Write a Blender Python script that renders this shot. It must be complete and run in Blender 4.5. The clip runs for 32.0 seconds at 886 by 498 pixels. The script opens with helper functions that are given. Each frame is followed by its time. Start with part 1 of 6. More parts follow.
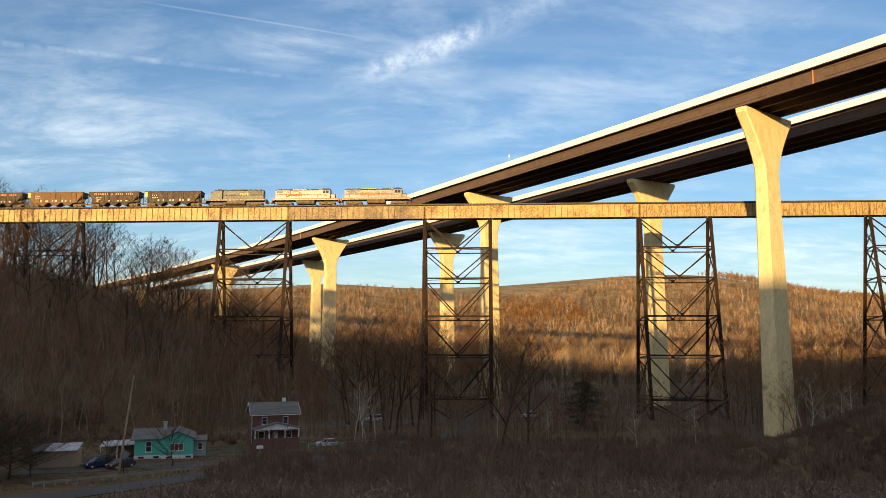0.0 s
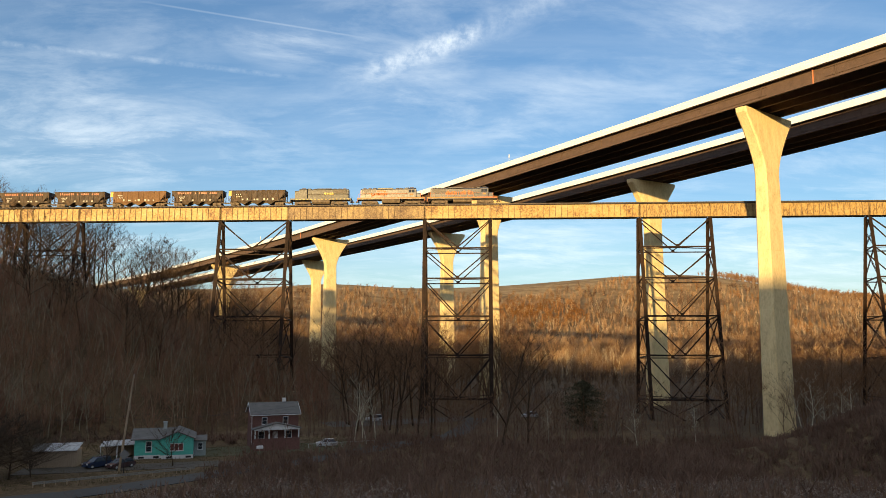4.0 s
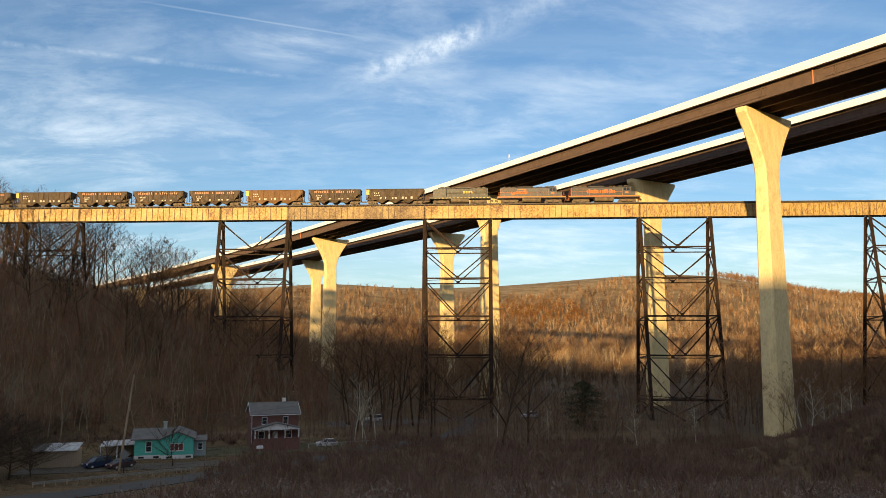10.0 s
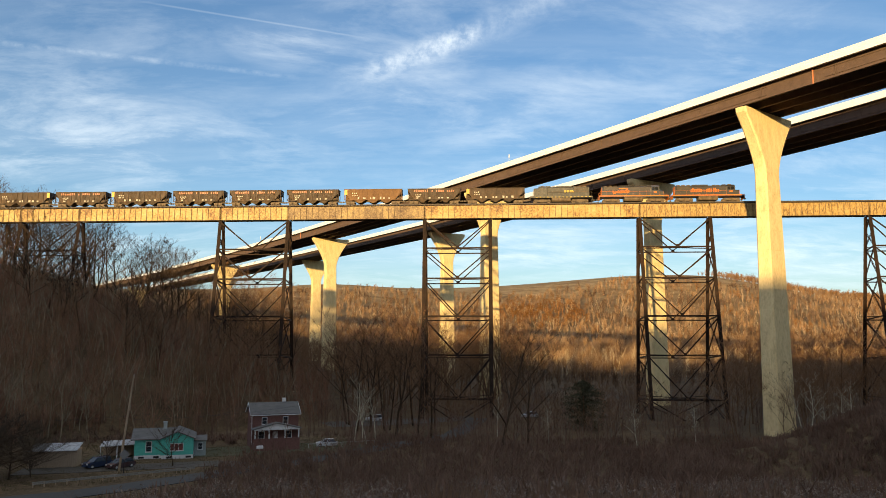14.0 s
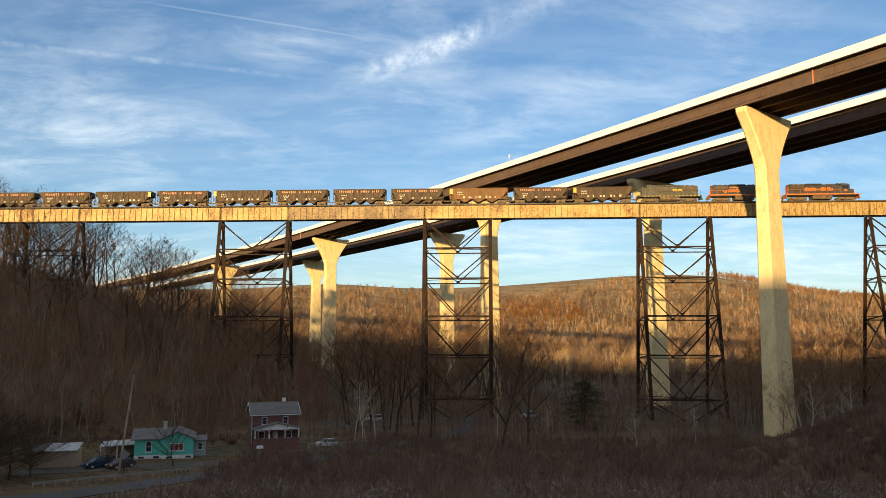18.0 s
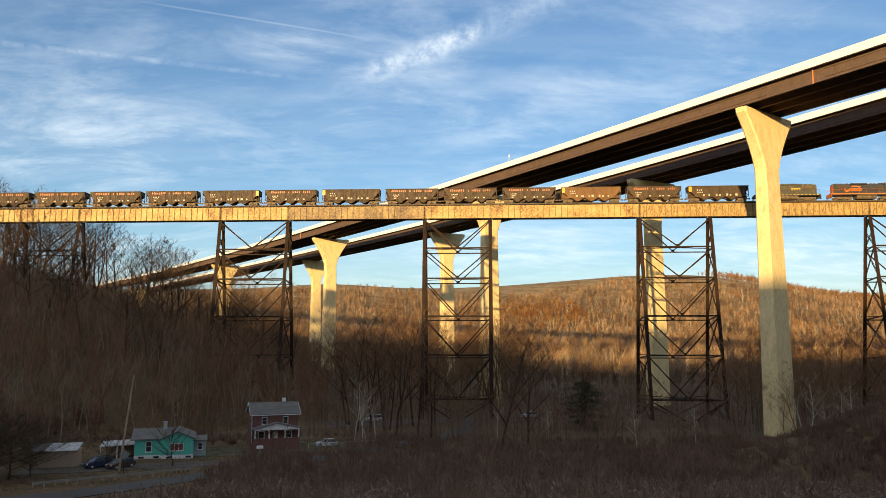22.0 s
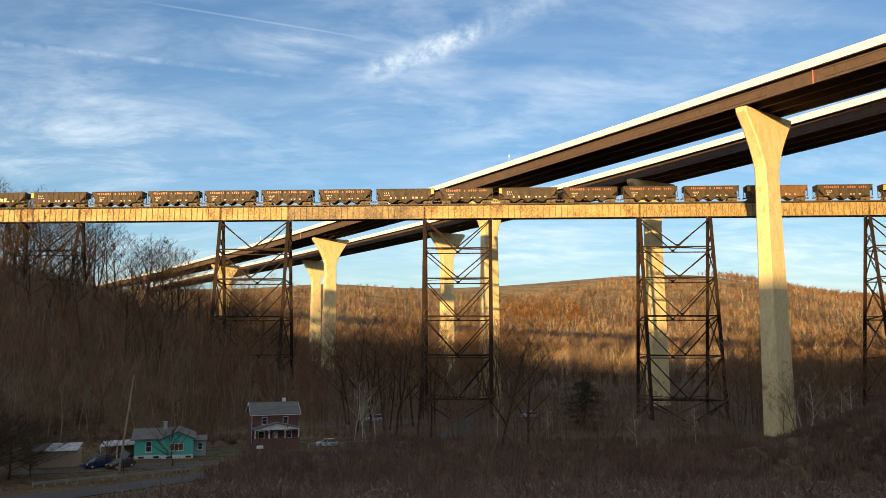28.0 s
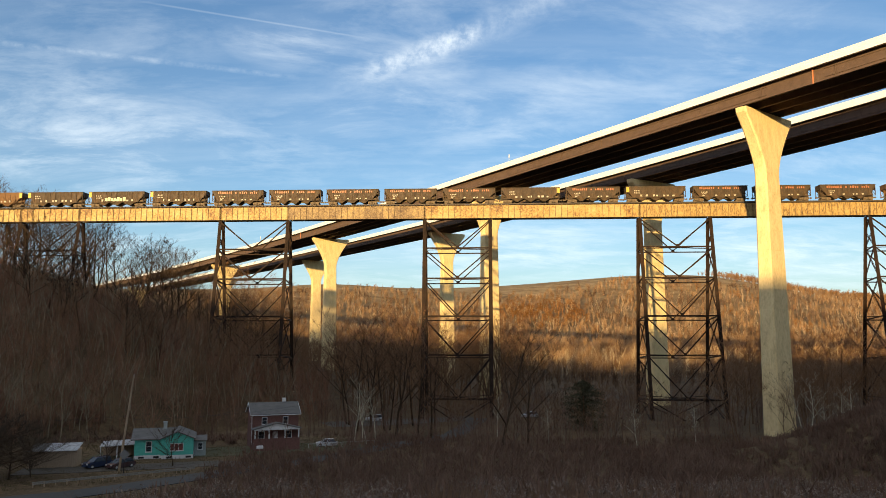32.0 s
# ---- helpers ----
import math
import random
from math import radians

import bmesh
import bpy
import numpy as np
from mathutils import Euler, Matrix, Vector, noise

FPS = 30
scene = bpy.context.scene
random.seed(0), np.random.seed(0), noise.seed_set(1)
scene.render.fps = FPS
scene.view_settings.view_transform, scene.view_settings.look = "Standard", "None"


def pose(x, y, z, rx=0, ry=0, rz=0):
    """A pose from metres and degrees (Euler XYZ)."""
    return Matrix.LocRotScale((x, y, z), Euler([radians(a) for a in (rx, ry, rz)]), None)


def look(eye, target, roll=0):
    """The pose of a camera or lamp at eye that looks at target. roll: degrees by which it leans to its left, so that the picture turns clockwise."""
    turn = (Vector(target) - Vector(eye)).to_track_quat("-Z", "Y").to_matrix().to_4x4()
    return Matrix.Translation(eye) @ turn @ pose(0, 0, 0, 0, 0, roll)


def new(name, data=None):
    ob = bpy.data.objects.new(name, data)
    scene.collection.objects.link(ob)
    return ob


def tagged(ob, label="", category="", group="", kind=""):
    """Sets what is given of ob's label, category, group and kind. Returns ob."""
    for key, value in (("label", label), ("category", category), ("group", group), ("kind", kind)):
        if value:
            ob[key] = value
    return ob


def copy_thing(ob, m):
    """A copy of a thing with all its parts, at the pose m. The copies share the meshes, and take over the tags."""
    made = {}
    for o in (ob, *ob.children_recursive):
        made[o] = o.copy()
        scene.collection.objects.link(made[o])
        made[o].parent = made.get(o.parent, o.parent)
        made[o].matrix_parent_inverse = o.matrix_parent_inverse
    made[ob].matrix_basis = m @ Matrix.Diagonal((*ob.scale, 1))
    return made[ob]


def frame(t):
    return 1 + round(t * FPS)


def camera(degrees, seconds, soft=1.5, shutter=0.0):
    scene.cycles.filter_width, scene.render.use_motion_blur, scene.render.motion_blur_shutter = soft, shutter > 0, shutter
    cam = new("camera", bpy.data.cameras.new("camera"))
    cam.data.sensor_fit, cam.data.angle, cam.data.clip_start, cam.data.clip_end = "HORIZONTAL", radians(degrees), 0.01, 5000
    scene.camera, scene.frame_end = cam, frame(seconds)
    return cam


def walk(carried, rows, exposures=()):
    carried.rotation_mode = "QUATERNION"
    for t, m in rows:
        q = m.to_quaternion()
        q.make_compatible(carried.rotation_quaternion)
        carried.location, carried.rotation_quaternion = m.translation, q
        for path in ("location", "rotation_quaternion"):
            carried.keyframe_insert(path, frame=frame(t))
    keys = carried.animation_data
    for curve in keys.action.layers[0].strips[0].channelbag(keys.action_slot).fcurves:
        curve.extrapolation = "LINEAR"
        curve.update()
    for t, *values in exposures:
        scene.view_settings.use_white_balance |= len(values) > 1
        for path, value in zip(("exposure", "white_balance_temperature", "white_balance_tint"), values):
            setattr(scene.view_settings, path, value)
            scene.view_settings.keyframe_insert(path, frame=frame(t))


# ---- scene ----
cam = camera(61.04, 32.0, soft=0.8)
EYE_Z = 22.0
walk(cam, [(0.0, pose(0, 0, EYE_Z, 96.817, 0, 0)), (32.0, pose(0, 0, EYE_Z, 96.817, 0, 0))], exposures=[(0.0, 0.64, 6750, 10), (32.0, 0.64, 6750, 10)])

# ---- light: a low evening sun behind the camera, a clear sky with thin cirrus ----
SUN_AZ, SUN_EL = 19.0, 5.5
LIGHT = Vector((math.sin(radians(SUN_AZ)) * math.cos(radians(SUN_EL)), math.cos(radians(SUN_AZ)) * math.cos(radians(SUN_EL)), -math.sin(radians(SUN_EL))))
sun = new("sun", bpy.data.lights.new("sun", "SUN"))
sun.data.energy, sun.data.angle, sun.data.color = 5.0, radians(0.8), (1.0, 0.685, 0.305)
sun.matrix_world = look((0, 0, 200), Vector((0, 0, 200)) + LIGHT)


def node(tree, kind, **values):
    n = tree.nodes.new(kind)
    for key, value in values.items():
        n.inputs[key].default_value = value
    return n


def ramp(tree, fac, stops):
    r = tree.nodes.new("ShaderNodeValToRGB")
    while len(r.color_ramp.elements) < len(stops):
        r.color_ramp.elements.new(0.5)
    for e, (at, col) in zip(r.color_ramp.elements, stops):
        e.position, e.color = at, (*col, 1) if len(col) == 3 else col
    tree.links.new(fac, r.inputs[0])
    return r.outputs[0]


def mixed(tree, fac, a, b, blend="MIX"):
    m = tree.nodes.new("ShaderNodeMix")
    m.data_type, m.blend_type = "RGBA", blend
    for value, at in ((fac, 0), (a, 6), (b, 7)):
        if hasattr(value, "is_linked"):
            tree.links.new(value, m.inputs[at])
        else:
            m.inputs[at].default_value = value if at == 0 else (*value, 1)
    return m.outputs[2]


def maths(tree, op, a, b=None, clamp=False):
    m = tree.nodes.new("ShaderNodeMath")
    m.operation, m.use_clamp = op, clamp
    for value, at in ((a, 0), (b, 1)):
        if value is None:
            continue
        if hasattr(value, "is_linked"):
            tree.links.new(value, m.inputs[at])
        else:
            m.inputs[at].default_value = value
    return m.outputs[0]


def build_world():
    world = bpy.data.worlds.new("sky")
    scene.world = world
    world.use_nodes = True
    t = world.node_tree
    bg = t.nodes["Background"]
    sky = node(t, "ShaderNodeTexSky")
    sky.sky_type, sky.sun_disc = "NISHITA", False
    sky.sun_elevation, sky.sun_rotation = radians(SUN_EL), radians(180 + SUN_AZ)
    sky.air_density, sky.dust_density, sky.ozone_density = 1.0, 0.2, 3.8
    coord = node(t, "ShaderNodeTexCoord")
    sep = node(t, "ShaderNodeSeparateXYZ")
    t.links.new(coord.outputs["Generated"], sep.inputs[0])
    # the dome seen as a flat sheet high up, so that the cirrus shrinks towards the horizon
    low = maths(t, "ADD", maths(t, "MAXIMUM", sep.outputs[2], 0.0), 0.16)
    flat = node(t, "ShaderNodeCombineXYZ")
    t.links.new(maths(t, "DIVIDE", sep.outputs[0], low), flat.inputs[0])
    t.links.new(maths(t, "DIVIDE", sep.outputs[1], low), flat.inputs[1])
    turn = node(t, "ShaderNodeMapping", Rotation=(0, 0, radians(-38)), Scale=(0.75, 1.25, 1))
    t.links.new(flat.outputs[0], turn.inputs[0])
    wisps = node(t, "ShaderNodeTexNoise", Scale=3.1, Detail=12.0, Roughness=0.66, Distortion=0.35)
    t.links.new(turn.outputs[0], wisps.inputs["Vector"])
    patches = node(t, "ShaderNodeTexNoise", Scale=1.15, Detail=4.0, Roughness=0.55)
    t.links.new(flat.outputs[0], patches.inputs["Vector"])
    a = ramp(t, wisps.outputs[0], [(0.46, (0, 0, 0)), (0.70, (1, 1, 1))])
    b = ramp(t, patches.outputs[0], [(0.36, (0.12, 0.12, 0.12)), (0.64, (1, 1, 1))])
    cover = maths(t, "MULTIPLY", a, b)
    # long combed fibres of ice cloud
    comb = node(t, "ShaderNodeMapping", Rotation=(0, 0, radians(24)), Scale=(0.5, 3.4, 1))
    t.links.new(flat.outputs[0], comb.inputs[0])
    fibres = node(t, "ShaderNodeTexNoise", Scale=2.4, Detail=9.0, Roughness=0.6, Distortion=0.3)
    t.links.new(comb.outputs[0], fibres.inputs["Vector"])
    strands = ramp(t, fibres.outputs[0], [(0.42, (0, 0, 0)), (0.68, (1, 1, 1))])
    haze = ramp(t, sep.outputs[2], [(0.0, (0.36, 0.36, 0.36)), (0.16, (0.10, 0.10, 0.10)), (0.4, (0, 0, 0))])
    fluff = node(t, "ShaderNodeTexNoise", Scale=70.0, Detail=6.0, Roughness=0.62)
    t.links.new(coord.outputs["Generated"], fluff.inputs["Vector"])
    puffs = ramp(t, fluff.outputs[0], [(0.36, (0, 0, 0)), (0.66, (1, 1, 1))])

    def dot(v):
        d = node(t, "ShaderNodeVectorMath")
        d.operation = "DOT_PRODUCT"
        t.links.new(coord.outputs["Generated"], d.inputs[0])
        d.inputs[1].default_value = v
        return d.outputs["Value"]

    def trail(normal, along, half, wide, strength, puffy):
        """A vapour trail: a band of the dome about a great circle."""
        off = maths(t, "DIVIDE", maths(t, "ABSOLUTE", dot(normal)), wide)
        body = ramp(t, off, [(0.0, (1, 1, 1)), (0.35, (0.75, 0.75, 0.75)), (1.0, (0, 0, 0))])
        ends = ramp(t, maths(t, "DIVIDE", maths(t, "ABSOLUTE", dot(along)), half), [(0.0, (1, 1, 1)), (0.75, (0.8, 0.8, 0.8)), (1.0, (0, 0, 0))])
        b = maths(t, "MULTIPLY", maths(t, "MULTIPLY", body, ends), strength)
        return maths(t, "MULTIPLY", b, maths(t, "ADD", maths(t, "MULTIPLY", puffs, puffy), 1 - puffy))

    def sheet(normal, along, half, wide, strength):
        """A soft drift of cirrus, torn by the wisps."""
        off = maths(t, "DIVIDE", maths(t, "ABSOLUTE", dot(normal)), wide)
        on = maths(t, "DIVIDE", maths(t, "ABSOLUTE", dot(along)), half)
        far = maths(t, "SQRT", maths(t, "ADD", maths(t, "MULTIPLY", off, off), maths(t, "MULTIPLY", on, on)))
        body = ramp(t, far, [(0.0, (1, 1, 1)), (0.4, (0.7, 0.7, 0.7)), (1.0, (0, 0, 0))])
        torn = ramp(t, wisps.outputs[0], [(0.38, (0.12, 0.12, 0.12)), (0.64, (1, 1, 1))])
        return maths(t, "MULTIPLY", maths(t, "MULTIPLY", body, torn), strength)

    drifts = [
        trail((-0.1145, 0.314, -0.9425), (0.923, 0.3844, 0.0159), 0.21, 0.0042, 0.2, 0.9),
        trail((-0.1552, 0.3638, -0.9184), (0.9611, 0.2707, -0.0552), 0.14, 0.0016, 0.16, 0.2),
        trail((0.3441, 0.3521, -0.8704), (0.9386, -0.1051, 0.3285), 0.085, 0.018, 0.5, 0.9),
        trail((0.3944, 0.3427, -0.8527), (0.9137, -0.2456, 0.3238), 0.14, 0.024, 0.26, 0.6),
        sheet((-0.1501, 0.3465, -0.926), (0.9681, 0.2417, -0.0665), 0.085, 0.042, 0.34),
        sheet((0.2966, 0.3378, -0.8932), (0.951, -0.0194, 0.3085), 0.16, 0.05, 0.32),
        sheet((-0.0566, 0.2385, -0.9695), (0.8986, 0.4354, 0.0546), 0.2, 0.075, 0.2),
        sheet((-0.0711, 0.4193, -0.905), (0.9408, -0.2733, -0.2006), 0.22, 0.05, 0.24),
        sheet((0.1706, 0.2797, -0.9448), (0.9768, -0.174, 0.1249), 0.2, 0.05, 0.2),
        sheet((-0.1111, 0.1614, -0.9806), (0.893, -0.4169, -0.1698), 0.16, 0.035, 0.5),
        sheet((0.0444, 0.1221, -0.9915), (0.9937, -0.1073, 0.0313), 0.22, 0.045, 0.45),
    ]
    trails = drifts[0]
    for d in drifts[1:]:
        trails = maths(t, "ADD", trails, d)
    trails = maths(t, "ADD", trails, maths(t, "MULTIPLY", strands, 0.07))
    veil = ramp(t, sep.outputs[2], [(0.2, (0.03, 0.03, 0.03)), (0.42, (0.05, 0.05, 0.05)), (0.8, (0.34, 0.34, 0.34))])
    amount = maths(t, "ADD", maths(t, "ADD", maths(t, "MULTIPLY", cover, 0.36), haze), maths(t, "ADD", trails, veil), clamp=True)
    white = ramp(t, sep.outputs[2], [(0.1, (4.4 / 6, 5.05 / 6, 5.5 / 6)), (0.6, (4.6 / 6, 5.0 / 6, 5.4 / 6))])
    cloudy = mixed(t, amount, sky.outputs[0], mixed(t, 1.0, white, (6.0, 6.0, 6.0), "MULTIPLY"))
    # a warm aureole about the low sun, added out of view to lift the shade
    near = dot(tuple(-LIGHT))
    glow = ramp(t, near, [(0.55, (0, 0, 0)), (0.82, (0.3, 0.3, 0.3)), (1.0, (1, 1, 1))])
    cloudy = mixed(t, 1.0, cloudy, mixed(t, glow, (0.0, 0.0, 0.0), (3.6, 2.4, 1.35)), "ADD")
    t.links.new(cloudy, bg.inputs[0])
    bg.inputs[1].default_value = 0.15
    return world


build_world()

# ---- materials ----


def surface(name, stops, scale=1.0, rough=0.8, metal=0.0, bump=0.0, fine=None, coords="Object", stretch=(1, 1, 1), coat=0.0, coat_rough=0.25, vary=0.0, detail=6.0, spread=None, grit=0.35):
    """Colour from two scales of noise over the given colour stops, with a fine bump."""
    m = bpy.data.materials.new(name)
    m.use_nodes = True
    t = m.node_tree
    shader = t.nodes["Principled BSDF"]
    co = node(t, "ShaderNodeTexCoord")
    mp = node(t, "ShaderNodeMapping", Scale=stretch)
    t.links.new(co.outputs[coords], mp.inputs[0])
    big = node(t, "ShaderNodeTexNoise", Scale=scale, Detail=detail, Roughness=0.6)
    t.links.new(mp.outputs[0], big.inputs["Vector"])
    small = node(t, "ShaderNodeTexNoise", Scale=fine or scale * 9, Detail=4.0, Roughness=0.65)
    t.links.new(mp.outputs[0], small.inputs["Vector"])
    both = maths(t, "ADD", maths(t, "MULTIPLY", big.outputs[0], 1 - grit), maths(t, "MULTIPLY", small.outputs[0], grit))
    n = len(stops)
    lo, hi = spread or (0.36, 0.64)
    at = [lo + (hi - lo) * i / max(1, n - 1) for i in range(n)]
    t.links.new(ramp(t, both, list(zip(at, stops))), shader.inputs["Base Color"])
    shader.inputs["Roughness"].default_value = rough
    if vary:
        patchy = node(t, "ShaderNodeTexNoise", Scale=2.2, Detail=5.0, Roughness=0.7)
        t.links.new(mp.outputs[0], patchy.inputs["Vector"])
        t.links.new(ramp(t, patchy.outputs[0], [(0.38, (rough, rough, rough)), (0.62, (rough + vary, rough + vary, rough + vary))]), shader.inputs["Roughness"])
    shader.inputs["Metallic"].default_value = metal
    shader.inputs["Coat Weight"].default_value = coat
    shader.inputs["Coat Roughness"].default_value = coat_rough
    if bump:
        bm = node(t, "ShaderNodeBump", Strength=bump, Distance=0.05)
        t.links.new(both, bm.inputs["Height"])
        t.links.new(bm.outputs[0], shader.inputs["Normal"])
    return m


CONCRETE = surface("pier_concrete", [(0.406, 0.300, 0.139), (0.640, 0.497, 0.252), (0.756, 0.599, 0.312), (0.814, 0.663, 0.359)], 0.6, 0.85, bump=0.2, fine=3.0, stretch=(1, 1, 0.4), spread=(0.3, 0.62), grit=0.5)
PARAPET = surface("parapet_concrete", [(0.72, 0.74, 0.77), (0.80, 0.82, 0.85)], 0.4, 0.8, fine=6.0)
DECKUNDER = surface("deck_soffit", [(0.493, 0.464, 0.435), (0.609, 0.580, 0.551)], 0.5, 0.9)
HWYSTEEL = surface("weathering_steel", [(0.085, 0.055, 0.04), (0.13, 0.083, 0.06)], 0.6, 0.75, fine=4.0)
GIRDER = surface("girder_paint", [(0.086, 0.041, 0.016), (0.250, 0.133, 0.040), (0.403, 0.275, 0.087), (0.451, 0.326, 0.123), (0.499, 0.388, 0.175)], 0.22, 0.6, bump=0.2, fine=1.6, spread=(0.36, 0.62), grit=0.5)
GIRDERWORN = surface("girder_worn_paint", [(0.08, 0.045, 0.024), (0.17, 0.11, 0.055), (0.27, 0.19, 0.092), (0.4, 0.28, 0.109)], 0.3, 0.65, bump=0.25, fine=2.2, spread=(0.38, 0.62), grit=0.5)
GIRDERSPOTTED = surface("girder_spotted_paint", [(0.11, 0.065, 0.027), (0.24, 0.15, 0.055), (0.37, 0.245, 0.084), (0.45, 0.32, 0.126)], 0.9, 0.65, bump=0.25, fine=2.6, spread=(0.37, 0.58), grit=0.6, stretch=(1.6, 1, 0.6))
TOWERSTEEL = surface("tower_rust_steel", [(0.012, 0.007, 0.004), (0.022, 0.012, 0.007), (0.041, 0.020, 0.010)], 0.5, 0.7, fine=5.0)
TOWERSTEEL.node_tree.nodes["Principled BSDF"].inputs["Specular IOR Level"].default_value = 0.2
TIES = surface("bridge_tie_wood", [(0.06, 0.05, 0.04), (0.13, 0.11, 0.09)], 0.8, 0.9)
RAILSTEEL = surface("rail_steel", [(0.12, 0.08, 0.06), (0.2, 0.15, 0.12)], 1.0, 0.45, metal=0.6)
GROUND = surface("leaf_litter_ground", [(0.064, 0.043, 0.024), (0.114, 0.075, 0.040), (0.178, 0.125, 0.067)], 0.05, 0.95, bump=0.5, fine=1.4, grit=0.5)
LAWN = surface("lawn_grass", [(0.05, 0.045, 0.018), (0.075, 0.07, 0.028), (0.10, 0.085, 0.04)], 0.15, 0.95, fine=2.0)
ASPHALT = surface("road_asphalt", [(0.036, 0.033, 0.029), (0.064, 0.059, 0.051)], 0.3, 0.85, fine=8.0)
GRAVEL = surface("gravel_yard", [(0.056, 0.044, 0.032), (0.096, 0.076, 0.056)], 0.25, 0.9, fine=5.0)
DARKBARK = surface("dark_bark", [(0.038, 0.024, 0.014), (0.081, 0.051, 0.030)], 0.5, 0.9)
GREYBARK = surface("grey_bark", [(0.2, 0.155, 0.099), (0.34, 0.275, 0.181)], 0.5, 0.9)
BARK = surface("bare_bark", [(0.108, 0.061, 0.033), (0.194, 0.117, 0.064)], 0.5, 0.9)
PALEBARK = surface("pale_birch_bark", [(0.36, 0.32, 0.227), (0.58, 0.53, 0.386)], 1.2, 0.85, fine=6.0)
TWIG = surface("grey_brown_twigs", [(0.178, 0.096, 0.052), (0.285, 0.165, 0.091)], 0.1, 0.9, fine=1.0)
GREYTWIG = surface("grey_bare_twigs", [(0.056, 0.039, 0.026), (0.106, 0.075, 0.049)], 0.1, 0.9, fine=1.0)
BRUSH = surface("reddish_brush", [(0.190, 0.089, 0.055), (0.271, 0.140, 0.086), (0.350, 0.205, 0.129)], 0.12, 0.9, fine=1.5)
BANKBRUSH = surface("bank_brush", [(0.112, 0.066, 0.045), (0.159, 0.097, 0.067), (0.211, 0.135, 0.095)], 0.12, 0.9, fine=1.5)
WEED = surface("dry_weeds", [(0.143, 0.084, 0.051), (0.238, 0.154, 0.096)], 0.25, 0.9, fine=2.0)
DRYGRASS = surface("rough_grass", [(0.05, 0.045, 0.02), (0.09, 0.075, 0.035), (0.13, 0.10, 0.05)], 0.15, 0.95, fine=1.0)
SEED = surface("fluffy_seed_heads", [(0.15, 0.11, 0.085), (0.27, 0.205, 0.16)], 0.8, 0.95)
EVERGREEN = surface("dark_evergreen", [(0.03, 0.03, 0.016), (0.06, 0.056, 0.03), (0.095, 0.085, 0.045)], 0.9, 0.97, fine=3.0)
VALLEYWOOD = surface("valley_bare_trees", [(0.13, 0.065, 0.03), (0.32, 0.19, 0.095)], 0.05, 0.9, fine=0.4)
# bark brightened for the far trunks: low sunlight is put into its colour
SUNTRUNK = surface("sun_brightened_trunk_bark", [(0.40, 0.30, 0.18), (0.58, 0.46, 0.30)], 0.6, 0.9, fine=2.0)
RUSTLEAF = surface("rust_oak_leaves", [(0.12, 0.05, 0.013), (0.22, 0.1, 0.025)], 0.2, 0.85, fine=2.0)
for soft in (GROUND, DARKBARK, GREYBARK, BARK, TWIG, GREYTWIG, BRUSH, BANKBRUSH, WEED, DRYGRASS, SEED, EVERGREEN, VALLEYWOOD, SUNTRUNK, RUSTLEAF):
    soft.node_tree.nodes["Principled BSDF"].inputs["Specular IOR Level"].default_value = 0.12

# ---- mesh helpers ----


